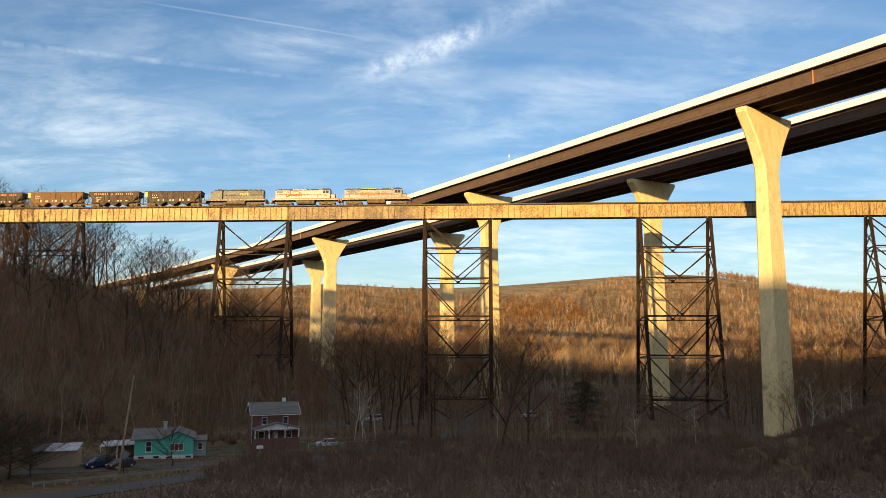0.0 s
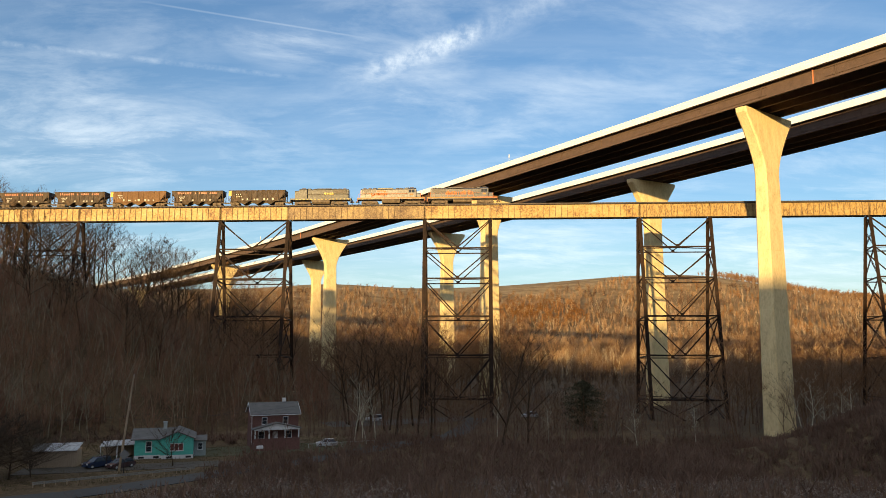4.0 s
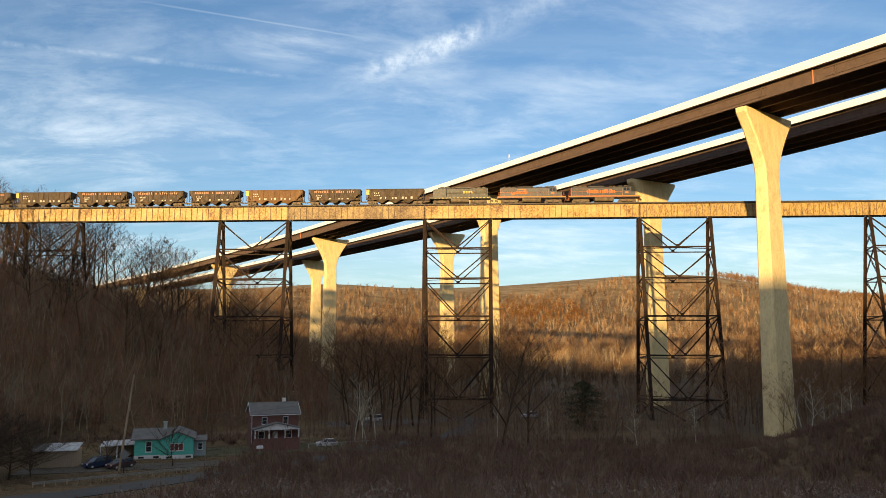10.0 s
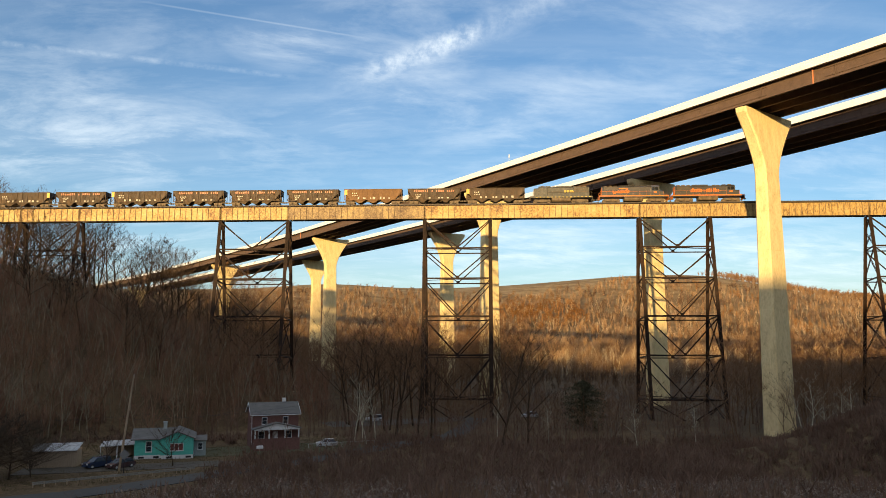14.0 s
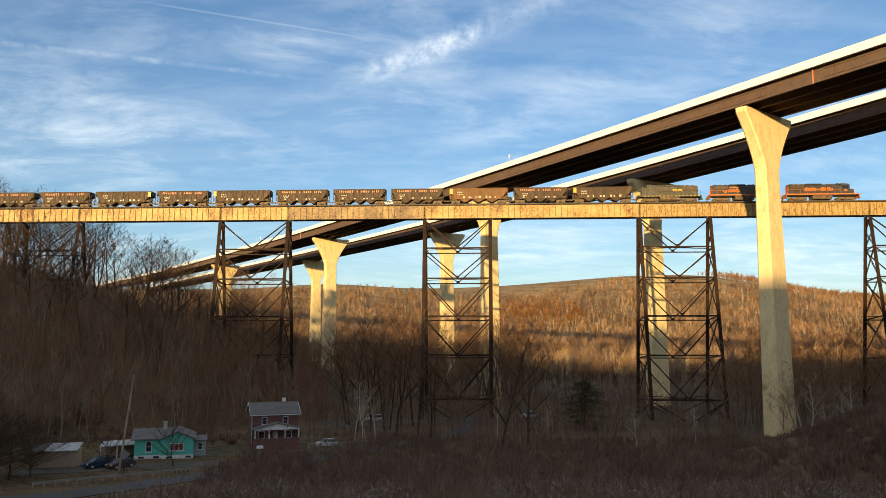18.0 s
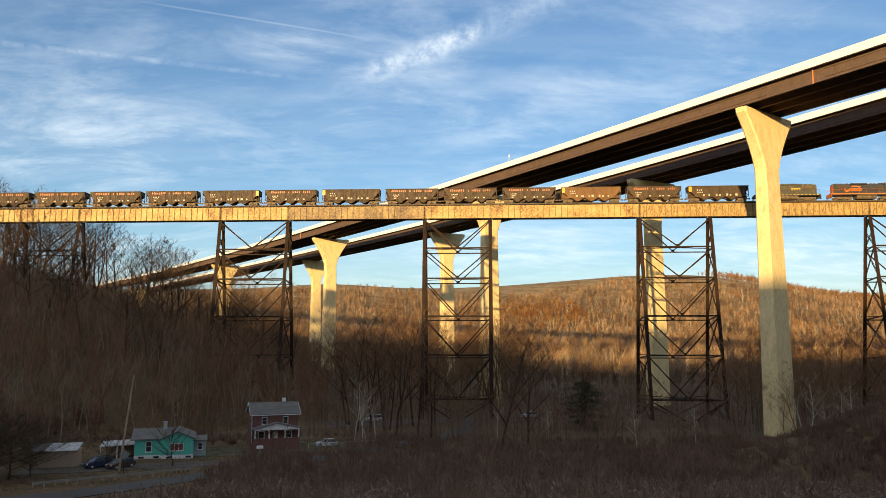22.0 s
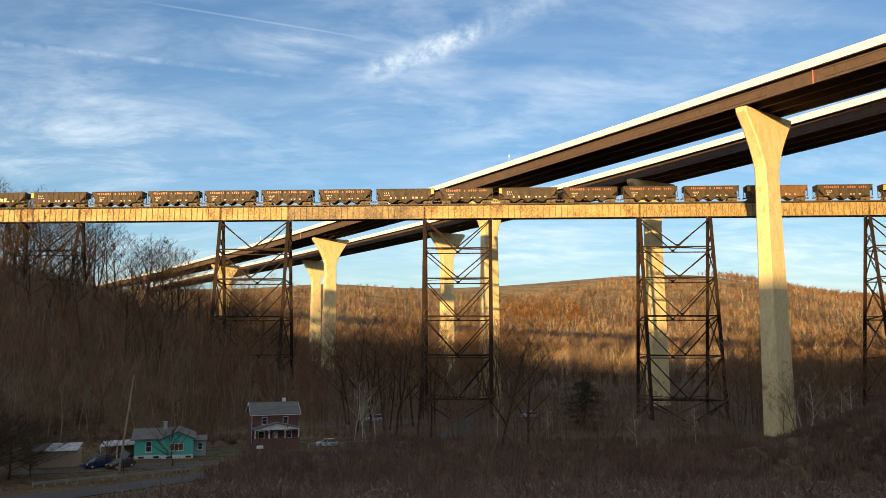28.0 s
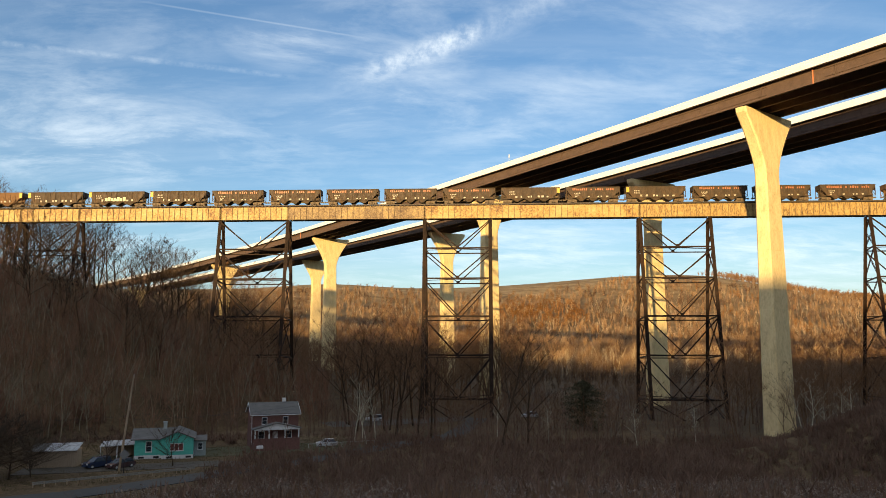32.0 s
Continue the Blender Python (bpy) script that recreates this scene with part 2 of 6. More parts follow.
class Solid:
    """Collects vertices and faces of one part."""

    def __init__(self):
        self.v, self.f = [], []

    def add(self, verts, faces):
        n = len(self.v)
        self.v += [tuple(p) for p in verts]
        self.f += [tuple(i + n for i in f) for f in faces]
        return self

    def box(self, x0, y0, z0, x1, y1, z1, bevel=0.0):
        if bevel:
            return self.rounded(x0, y0, z0, x1, y1, z1, bevel)
        vs = [(x, y, z) for x in (x0, x1) for y in (y0, y1) for z in (z0, z1)]
        return self.add(vs, [(0, 1, 3, 2), (4, 6, 7, 5), (0, 4, 5, 1), (2, 3, 7, 6), (0, 2, 6, 4), (1, 5, 7, 3)])

    def rounded(self, x0, y0, z0, x1, y1, z1, b):
        ring = [(x0 + b, y0), (x1 - b, y0), (x1, y0 + b), (x1, y1 - b), (x1 - b, y1), (x0 + b, y1), (x0, y1 - b), (x0, y0 + b)]
        mx, my = (x0 + x1) / 2, (y0 + y1) / 2
        ins = [(x + (b if x < mx else -b) * 0.7, y + (b if y < my else -b) * 0.7) for x, y in ring]
        return self.loft([[(x, y, z0) for x, y in ring], [(x, y, z1 - b) for x, y in ring], [(x, y, z1) for x, y in ins]])

    def loft(self, rings, caps=True):
        n = len(rings[0])
        vs = [p for r in rings for p in r]
        fs = []
        for k in range(len(rings) - 1):
            for i in range(n):
                j = (i + 1) % n
                fs.append((k * n + i, k * n + j, (k + 1) * n + j, (k + 1) * n + i))
        if caps:
            fs += [tuple(range(n))[::-1], tuple((len(rings) - 1) * n + i for i in range(n))]
        return self.add(vs, fs)

    def bar(self, a, b, w, d=None, up=(0, 0, 1)):
        """A square bar from a to b, w wide and d deep."""
        a, b = Vector(a), Vector(b)
        d = d or w
        way = (b - a).normalized()
        side = way.cross(Vector(up))
        if side.length < 1e-3:
            side = way.cross(Vector((0, 1, 0)))
        side.normalize()
        top = side.cross(way)
        ring = [side * (w / 2 * i) + top * (d / 2 * j) for i, j in ((-1, -1), (1, -1), (1, 1), (-1, 1))]
        return self.loft([[a + r for r in ring], [b + r for r in ring]])

    def tube(self, a, b, r0, r1=None, n=8):
        a, b = Vector(a), Vector(b)
        r1 = r0 if r1 is None else r1
        way = (b - a).normalized()
        side = way.orthogonal().normalized()
        top = side.cross(way)
        rings = [[p + (side * math.cos(math.tau * i / n) + top * math.sin(math.tau * i / n)) * r for i in range(n)] for p, r in ((a, r0), (b, r1))]
        return self.loft(rings)

    def prism(self, outline, a, b, axis="y"):
        """An outline of (x, z) pairs drawn out from a to b along y, or of (y, z) pairs along x."""
        put = (lambda p, q: (p[0], q, p[1])) if axis == "y" else (lambda p, q: (q, p[0], p[1]))
        return self.loft([[put(p, a) for p in outline], [put(p, b) for p in outline]])

    def mesh(self, name, material):
        me = bpy.data.meshes.new(name)
        me.from_pydata(self.v, [], self.f)
        bm = bmesh.new()
        bm.from_mesh(me)
        bmesh.ops.recalc_face_normals(bm, faces=bm.faces)
        bm.to_mesh(me)
        bm.free()
        me.materials.append(material)
        return me


def part(name, solid, material, parent=None, label=""):
    """Links one mesh object under a thing or a part."""
    data = solid.mesh(name, material) if isinstance(solid, Solid) else solid
    ob = new(name, data)
    if parent:
        ob.parent = parent
    if label:
        ob["label"] = label
    return ob


def thing(name, label, category, group="", m=None, kind=""):
    ob = tagged(new(name), label, category, group, kind)
    ob.empty_display_size = 0.3
    if m is not None:
        ob.matrix_basis = m
    return ob


def bulk(name, verts, tris, material):
    """One mesh from arrays of triangles."""
    me = bpy.data.meshes.new(name)
    me.vertices.add(len(verts))
    me.vertices.foreach_set("co", np.asarray(verts, dtype=np.float32).ravel())
    k = len(tris)
    me.loops.add(k * 3)
    me.loops.foreach_set("vertex_index", np.asarray(tris, dtype=np.int32).ravel())
    me.polygons.add(k)
    me.polygons.foreach_set("loop_start", np.arange(0, k * 3, 3, dtype=np.int32))
    me.update(calc_edges=True)
    me.materials.append(material)
    return me


# ---- the lie of the land ----


def smooth(a, b, x):
    t = np.clip((np.asarray(x, dtype=float) - a) / (b - a), 0, 1)
    return t * t * (3 - 2 * t)


def waves(x, y, size):
    x, y = np.asarray(x, float) / size, np.asarray(y, float) / size
    return (np.sin(x * 1.3 + 0.7 * np.sin(y * 1.1 + 1)) + np.sin(y * 1.7 + 0.9 * np.sin(x * 0.8 + 2)) + np.sin((x + y) * 0.9 + 4)) / 3


def land(x, y):
    """Height of the ground at x, y: the near bank, the valley floor, the hills around it."""
    x, y = np.asarray(x, float), np.asarray(y, float)
    floor = 1.4 + 0.25 * waves(x, y, 14) - 1.6 * smooth(150, 200, y) * (1 - smooth(330, 420, y)) - 3.6 * smooth(138, 172, y) * smooth(-20, 20, x) * (1 - smooth(400, 700, y))
    # the bank on which the camera stands falls to the valley
    reach = 96 - 14 * smooth(-10, -45, x)
    bank = np.interp(y * 96 / reach, [0, 15, 30, 40, 50, 60, 72, 85, 96], [20.3, 17.2, 14.4, 13.0, 11.3, 8.8, 5.9, 3.1, 1.4])
    bank = bank + 0.25 * waves(x, y, 6) * smooth(3, 12, y) - 4.5 * smooth(-10, -40, x) * smooth(10, 50, y)
    z = np.where(y < reach, np.maximum(bank, floor), floor)
    # brushy shoulder on the right
    rim = (-0.8 + 0.5 * (x - 45)) * smooth(24, 48, x) * (1 - smooth(118, 160, y)) + 0.5 * waves(x, y, 9)
    z = np.maximum(z, np.minimum(rim, 34))
    z = np.maximum(z, 74 * smooth(100, 190, x) * (1 - smooth(60, 120, y)))
    # wooded slope on the left
    foot = -78 + 46 * smooth(150, 205, y)
    left = 0.50 * (foot - x)
    left = 80 * (1 - np.exp(-np.maximum(left, 0) / 80)) * smooth(95, 150, y + 0.2 * (-x - 70)) * (1 - 0.75 * smooth(300, 430, y))
    z = z + left
    # far hill
    crest = 121 + 29 * np.exp(-((x - 450) / 280) ** 2) + 10 * np.exp(-((x + 230) / 120) ** 2) - 24 * smooth(500, 760, x)
    rise = np.clip((y - 730) / 780, 0, 1)
    z = z + (crest + 3.0 * waves(x, y, 70) * (1 - rise) - z) * (0.55 * smooth(0, 1, rise) + 0.45 * rise) ** 1.05
    z = z - 45 * smooth(1600, 2300, y)
    # the far wooded side valley, where the highway comes to ground
    z = np.maximum(z, 74 * smooth(-330, -460, x) * smooth(560, 800, y))
    # high ridge behind
    q = 0.326 * x + 0.946 * y
    p = 0.946 * x - 0.326 * y
    ridge = 73.0 + 3.2 * smooth(-60, 0, p) + 2 * smooth(0, -120, p) - 9.5 * np.exp(-((p + 72) / 48) ** 2) + 11 * smooth(-138, -168, p) + 1.6 * waves(p, q, 17)
    back = 20.3 + (ridge - 20.3) * smooth(-5, -235, q)
    z = np.where(q < 0, np.maximum(back, z), z)
    return z


def build_ground():
    def axis(near, far, n):
        u = np.linspace(-1, 1, n)
        return near * u + (far - near) * np.sign(u) * np.abs(u) ** 4

    gx = axis(330, 2600, 300)
    gy = axis(520, 2700, 360) + 160
    xx, yy = np.meshgrid(gx, gy)
    zz = land(xx, yy)
    verts = np.stack([xx, yy, zz], -1).reshape(-1, 3)
    ny, nx = xx.shape
    i = (np.arange(ny - 1)[:, None] * nx + np.arange(nx - 1)[None, :]).ravel()
    tris = np.concatenate([np.stack([i, i + 1, i + nx + 1], -1), np.stack([i, i + nx + 1, i + nx], -1)])
    me = bulk("ground", verts, tris, GROUND)
    me.polygons.foreach_set("use_smooth", np.ones(len(tris), dtype=bool))
    tagged(new("ground", me), "valley floor and hillsides covered with brown leaf litter", "ground", kind="structure")


def dry_hillside():
    """The far hillside is dry tan grass under its woods, the valley brown leaf litter."""
    t = GROUND.node_tree
    shader = t.nodes["Principled BSDF"]
    litter = shader.inputs["Base Color"].links[0].from_socket
    geo = node(t, "ShaderNodeNewGeometry")
    sep = node(t, "ShaderNodeSeparateXYZ")
    t.links.new(geo.outputs["Position"], sep.inputs[0])
    clumps = node(t, "ShaderNodeTexNoise", Scale=0.035, Detail=8.0, Roughness=0.7)
    t.links.new(geo.outputs["Position"], clumps.inputs["Vector"])
    tan = ramp(t, clumps.outputs[0], [(0.36, (0.17, 0.11, 0.05)), (0.5, (0.28, 0.19, 0.09)), (0.66, (0.38, 0.275, 0.14))])
    far = ramp(t, maths(t, "DIVIDE", sep.outputs[1], 2000.0), [(0.31, (0, 0, 0)), (0.4, (0.35, 0.35, 0.35)), (0.58, (0.4, 0.4, 0.4)), (0.64, (1, 1, 1))])
    t.links.new(mixed(t, far, litter, tan), shader.inputs["Base Color"])


dry_hillside()
build_ground()

# ---- highway bridges ----
DECK_TOP, CAP_TOP = 81.0, 76.0


def edge_a(y):
    u = (y - 300) / 100
    return ((-0.0848 * u - 1.1932) * u - 62.68) * u - 11.36


def edge_b(y):
    u = (y - 300) / 100
    return ((0.2435 * u - 2.809) * u - 59.27) * u + 35.4


def station(edge, y):
    """Place on the near edge of a bridge, and the way across it."""
    h = edge(y + 1) - edge(y - 1)
    way = Vector((h, 2.0)).normalized()
    return Vector((edge(y), y)), Vector((way[1], -way[0]))


def strip(edge, ys, profile):
    """Draws a closed profile of (across, height) along a bridge."""
    s = Solid()
    rings = []
    for y in ys:
        at, over = station(edge, y)
        rings.append([(at[0] + over[0] * a, at[1] + over[1] * a, z) for a, z in profile])
    return s.loft(rings)


def highway_bridge(edge, ys, label):
    bridge = thing("highway_bridge", label, "bridge", "twin highway bridges")
    w = 19.0
    part("deck_slab", strip(edge, ys, [(0.25, 79.55), (w - 0.25, 79.55), (w - 0.25, 79.9), (0.25, 79.9)]), DECKUNDER, bridge)
    for name, a, d in (("parapet", 0.0, 1), ("parapet", w, -1)):
        part(name, strip(edge, ys, [(a, 79.2), (a + 0.55 * d, 79.2), (a + 0.5 * d, 80.0), (a + 0.3 * d, 81.0), (a + 0.02 * d, 81.0)]), PARAPET, bridge, "pale sunlit concrete parapet")
    for k in range(4):
        a = 1.7 + (w - 3.4) * k / 3
        prof = [(a - 0.35, 76.05), (a + 0.35, 76.05), (a + 0.35, 76.2), (a + 0.06, 76.2), (a + 0.06, 79.55), (a - 0.06, 79.55), (a - 0.06, 76.2), (a - 0.35, 76.2)]
        g = part("girder", strip(edge, ys, prof), HWYSTEEL, bridge, "deep brown weathering-steel girder")
        if k == 0:
            for i in range(0, len(ys) - 4, 4):
                fine = [ys[i] + (ys[i + 3] - ys[i]) * j / 6 for j in range(7)]
                for z in (76.75, 78.6):
                    part("long_stiffener", strip(edge, fine, [(a - 0.2, z), (a - 0.05, z), (a - 0.05, z + 0.07), (a - 0.2, z + 0.07)]), HWYSTEEL, g)
            for y in range(60, 640, 15):
                at, over = station(edge, float(y))
                q = at + over * (a - 0.13)
                part("web_stiffener", Solid().box(q[0] - 0.05, q[1] - 0.05, 76.2, q[0] + 0.05, q[1] + 0.05, 79.5), HWYSTEEL, g)
    return bridge


def bridge_fitting(name, x, y, z, solid, material, label, category):
    """A small fixture on a bridge."""
    ob = part(name, solid, material)
    ob.location = (x, y, z)
    return tagged(ob, label, category, "bridge fixtures")


def bridge_pier(x, y, heading, label, wide=3.1):
    """A flared hammerhead pier, its cap across the road."""
    base = float(land(x, y)) - 1.5
    p = thing("bridge_pier", label, "bridge pier", "bridge piers", pose(x, y, 0, 0, 0, heading))
    tall = 61.0 - base

    def ring(z, a, b, c=0.35):
        return [(a - c, -b, z), (a, -b + c, z), (a, b - c, z), (a - c, b, z), (-a + c, b, z), (-a, b - c, z), (-a, -b + c, z), (-a + c, -b, z)]

    grow = tall * 0.012
    rows = [ring(base, wide + grow, 1.5 + grow * 0.8)]
    z = 61.0 - 4.6 * int((61.0 - base) / 4.6)
    while z < 60.9:
        g = grow * (61.0 - z) / tall
        a, b = wide + g, 1.5 + g * 0.8
        rows += [ring(z - 0.05, a, b), ring(z - 0.02, a - 0.05, b - 0.05), ring(z + 0.02, a - 0.05, b - 0.05), ring(z + 0.05, a, b)]
        z += 4.6
    rows += [ring(61.0, wide, 1.5)]
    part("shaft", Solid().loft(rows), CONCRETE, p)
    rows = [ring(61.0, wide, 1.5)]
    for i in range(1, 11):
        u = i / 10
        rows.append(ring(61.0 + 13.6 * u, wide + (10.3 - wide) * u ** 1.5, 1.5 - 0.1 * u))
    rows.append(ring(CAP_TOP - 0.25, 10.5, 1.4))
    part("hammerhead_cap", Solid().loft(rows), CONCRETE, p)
    for k in range(5):
        a = -9.2 + 4.6 * k
        part("bearing", Solid().box(a - 0.5, -0.6, CAP_TOP - 0.25, a + 0.5, 0.6, CAP_TOP + 0.05), HWYSTEEL, p)
    return p


YS = [float(v) for v in range(20, 921, 12)]
highway_bridge(edge_a, YS, "long highway bridge of weathering-steel girders on tall piers")
highway_bridge(edge_b, YS, "parallel highway bridge of dark steel girders behind its twin")
for x, y, h in ((77.6, 176.6, 37.5), (17.3, 279.2, 31.7), (-60.9, 404.0, 33.6), (-160, 551, 35), (-318, 785, 37)):
    bridge_pier(x, y, h, "tall flared concrete pier under the highway bridge")
for x, y, h in ((72.0, 255.3, 30.6), (2.0, 382.6, 31.8), (-88, 520, 33), (-195, 673, 34)):
    bridge_pier(x, y, h, "tall flared concrete pier under the farther highway bridge")

# ---- railway viaduct ----
RAIL_Y, RAIL_SLOPE = 219.4, -0.05
RU = Vector((1, RAIL_SLOPE)).normalized()
RAIL_TURN = math.degrees(math.atan(RAIL_SLOPE))
TOP, SOFFIT = 61.0, 57.0


def along(s, off=0.0, z=0.0):
    """A place s metres along the track from the middle, off metres beyond it."""
    return Vector((RU[0] * s - RU[1] * off, RAIL_Y + RU[1] * s + RU[0] * off, z))


def rail_pose(s, z=0.0):
    return Matrix.Translation(along(s, 0, z)) @ pose(0, 0, 0, 0, 0, RAIL_TURN)


BENTS = [-127.7, -109.6, -66.4, -46.0, -5.3, 13.9, 57.2, 77.3, 122.2, 142.0]


def plate_girder_span(a, b, label, paint=None):
    """Two riveted plate girders between two bents, in the span's own space."""
    g = thing("plate_girder_span", label, "bridge span", "viaduct spans", rail_pose(a))
    n = b - a - 0.12
    paint = paint or GIRDER
    for side in (-1.25, 1.25):
        part("web", Solid().box(0.06, side - 0.02, SOFFIT + 0.1, n, side + 0.02, TOP - 0.1), paint, g)
        part("top_flange", Solid().box(0.06, side - 0.28, TOP - 0.1, n, side + 0.28, TOP), TOWERSTEEL, g)
        part("bottom_flange", Solid().box(0.06, side - 0.28, SOFFIT, n, side + 0.28, SOFFIT + 0.1), TOWERSTEEL, g)
        k = max(4, round(n / 1.75))
        for i in range(k + 1):
            x = 0.2 + (n - 0.4) * i / k
            out = -1 if side < 0 else 1
            part("stiffener", STIFFENER, None, g).location = (x, side + out * 0.09, 0)
    for i in range(1, int(n / 6)):
        part("cross_frame", Solid().bar((i * 6, -1.2, SOFFIT + 0.3), (i * 6, 1.2, TOP - 0.4), 0.12).bar((i * 6, 1.2, SOFFIT + 0.3), (i * 6, -1.2, TOP - 0.4), 0.12), TOWERSTEEL, g)
    return g


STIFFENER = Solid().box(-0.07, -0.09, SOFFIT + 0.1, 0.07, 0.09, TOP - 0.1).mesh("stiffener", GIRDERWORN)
for i in range(len(BENTS) - 1):
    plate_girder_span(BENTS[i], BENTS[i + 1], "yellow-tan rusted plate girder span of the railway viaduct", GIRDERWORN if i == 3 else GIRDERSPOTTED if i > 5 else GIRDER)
plate_girder_span(-168.0, BENTS[0], "yellow-tan rusted plate girder span reaching the hillside")
plate_girder_span(BENTS[-1], 190.0, "yellow-tan rusted plate girder span of the railway viaduct")

LEVELS = [56.9, 48.2, 39.3, 28.4, 17.4, 5.4]
BATTER = 1 / 7.0


def laced(a, b, gap=0.4, flange=0.085):
    """A built-up brace: two thin flanges joined by zigzag lacing bars, in the plane across the track."""
    a, b = Vector(a), Vector(b)
    way = (b - a).normalized()
    over = way.cross(Vector((1, 0, 0))).normalized() * (gap / 2)
    s = Solid().bar(a + over, b + over, 0.16, flange, up=over).bar(a - over, b - over, 0.16, flange, up=over)
    k = max(2, int((b - a).length / 0.62))
    for i in range(k):
        f = 1 if i % 2 else -1
        s.bar(a + (b - a) * (i / k) + over * f, a + (b - a) * ((i + 1) / k) - over * f, 0.03, 0.08, up=(1, 0, 0))
    return s


def steel_tower(a, b):
    """Four battered laced legs with struts and V bracing between two bents."""
    n = b - a
    mid = along((a + b) / 2)
    base = min(float(land(*along(a)[:2])), float(land(*along(b)[:2]))) - 1.0
    t = thing("viaduct_tower", "tall rusty steel trestle tower with V bracing and laced legs", "trestle tower", "viaduct towers", rail_pose(a))
    levels = [z for z in LEVELS if z > base + 3] + [base]

    def off(z):
        return 1.25 + (56.9 - z) * BATTER

    for x in (0.0, n):
        for s in (-1, 1):
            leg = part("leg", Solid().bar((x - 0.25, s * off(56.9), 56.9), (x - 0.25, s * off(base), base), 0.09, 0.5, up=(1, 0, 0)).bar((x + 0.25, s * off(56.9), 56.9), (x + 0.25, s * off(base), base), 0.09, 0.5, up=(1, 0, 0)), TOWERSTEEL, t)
            lace = Solid()
            z, k = 56.5, 0
            while z > base + 1.2:
                f = 1 if k % 2 else -1
                lace.bar((x - 0.25 * f, s * (off(z) + 0.25), z), (x + 0.25 * f, s * (off(z - 0.75) + 0.25), z - 0.75), 0.09, 0.03)
                lace.bar((x + 0.25 * f, s * (off(z) - 0.25), z), (x - 0.25 * f, s * (off(z - 0.75) - 0.25), z - 0.75), 0.09, 0.03)
                z, k = z - 0.75, k + 1
            part("lacing", lace, TOWERSTEEL, leg)
    for i, z in enumerate(levels[:-1]):
        low = levels[i + 1]
        for s in (-1, 1):
            # the far face is framed a metre lower than the near one
            top = z - (1.0 if i and s > 0 else 0.0)
            foot = low - (1.0 if i + 2 < len(levels) and s > 0 else 0.0)
            if i:
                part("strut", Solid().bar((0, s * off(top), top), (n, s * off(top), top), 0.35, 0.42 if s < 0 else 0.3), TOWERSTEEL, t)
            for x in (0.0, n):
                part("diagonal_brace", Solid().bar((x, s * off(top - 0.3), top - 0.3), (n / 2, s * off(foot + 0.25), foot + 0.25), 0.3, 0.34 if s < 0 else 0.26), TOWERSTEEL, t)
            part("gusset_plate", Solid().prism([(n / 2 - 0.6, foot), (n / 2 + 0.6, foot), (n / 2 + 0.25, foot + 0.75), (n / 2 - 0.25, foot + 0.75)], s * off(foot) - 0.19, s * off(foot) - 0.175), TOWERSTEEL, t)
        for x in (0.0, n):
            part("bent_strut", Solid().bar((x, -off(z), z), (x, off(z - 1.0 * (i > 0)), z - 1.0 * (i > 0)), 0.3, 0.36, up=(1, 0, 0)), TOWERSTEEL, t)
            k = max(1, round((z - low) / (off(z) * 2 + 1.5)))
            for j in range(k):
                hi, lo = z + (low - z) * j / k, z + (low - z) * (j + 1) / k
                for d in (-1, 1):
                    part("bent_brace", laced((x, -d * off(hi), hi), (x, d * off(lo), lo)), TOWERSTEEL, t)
        if i:
            part("inner_strut", Solid().bar((0, -off(z), z), (n, off(z), z), 0.18).bar((0, off(z), z), (n, -off(z), z), 0.18), TOWERSTEEL, t)
    for x in (0.0, n):
        for s in (-1, 1):
            part("footing", Solid().rounded(x - 1.1, s * off(base) - 1.1, base - 1.5, x + 1.1, s * off(base) + 1.1, base + 0.7, 0.15), CONCRETE, t, "concrete footing")
    return t


for i in range(0, len(BENTS), 2):
    steel_tower(BENTS[i], BENTS[i + 1])


def track():
    ties = Solid()
    s = -170.0
    while s < 192:
        ties.box(s, -1.75, TOP + 0.004, s + 0.22, 1.75, TOP + 0.24)
        s += 0.42
    deck = part("track_ties", ties, TIES)
    deck.matrix_basis = rail_pose(0)
    tagged(deck, "close row of weathered timber bridge ties", "railway ties", kind="stuff")
    rails = thing("railway_track", "pair of worn steel rails with timber guard rails on the viaduct", "railway track", m=rail_pose(0))
    for off in (-0.7175, 0.7175):
        part("rail", Solid().box(-170, off - 0.075, TOP + 0.24, 192, off + 0.075, TOP + 0.27).box(-170, off - 0.036, TOP + 0.27, 192, off + 0.036, TOP + 0.43), RAILSTEEL, rails)
    for off in (-1.6, 1.6):
        part("guard_timber", Solid().box(-170, off - 0.1, TOP + 0.24, 192, off + 0.1, TOP + 0.42), TIES, rails)


track()

# ---- the train ----
HOPPERBLACK = surface("hopper_black_paint", [(0.03, 0.021, 0.013), (0.06, 0.039, 0.021), (0.11, 0.064, 0.03)], 0.6, 0.62, vary=0.25, bump=0.1, fine=5.0, stretch=(1, 1, 0.5))
HOPPERBROWN = surface("hopper_rust_brown", [(0.1, 0.05, 0.021), (0.16, 0.085, 0.034), (0.22, 0.12, 0.05)], 0.6, 0.8, bump=0.1, fine=5.0, stretch=(1, 1, 0.5))
ENDYELLOW = surface("safety_yellow", [(0.5, 0.32, 0.04), (0.62, 0.42, 0.07)], 1.5, 0.5)
LETTERORANGE = surface("orange_lettering", [(0.26, 0.09, 0.04), (0.40, 0.15, 0.07), (0.5, 0.2, 0.1)], 3.0, 0.5)
LETTERWHITE = surface("white_stencil", [(0.34, 0.31, 0.24), (0.6, 0.56, 0.45)], 3.0, 0.6)
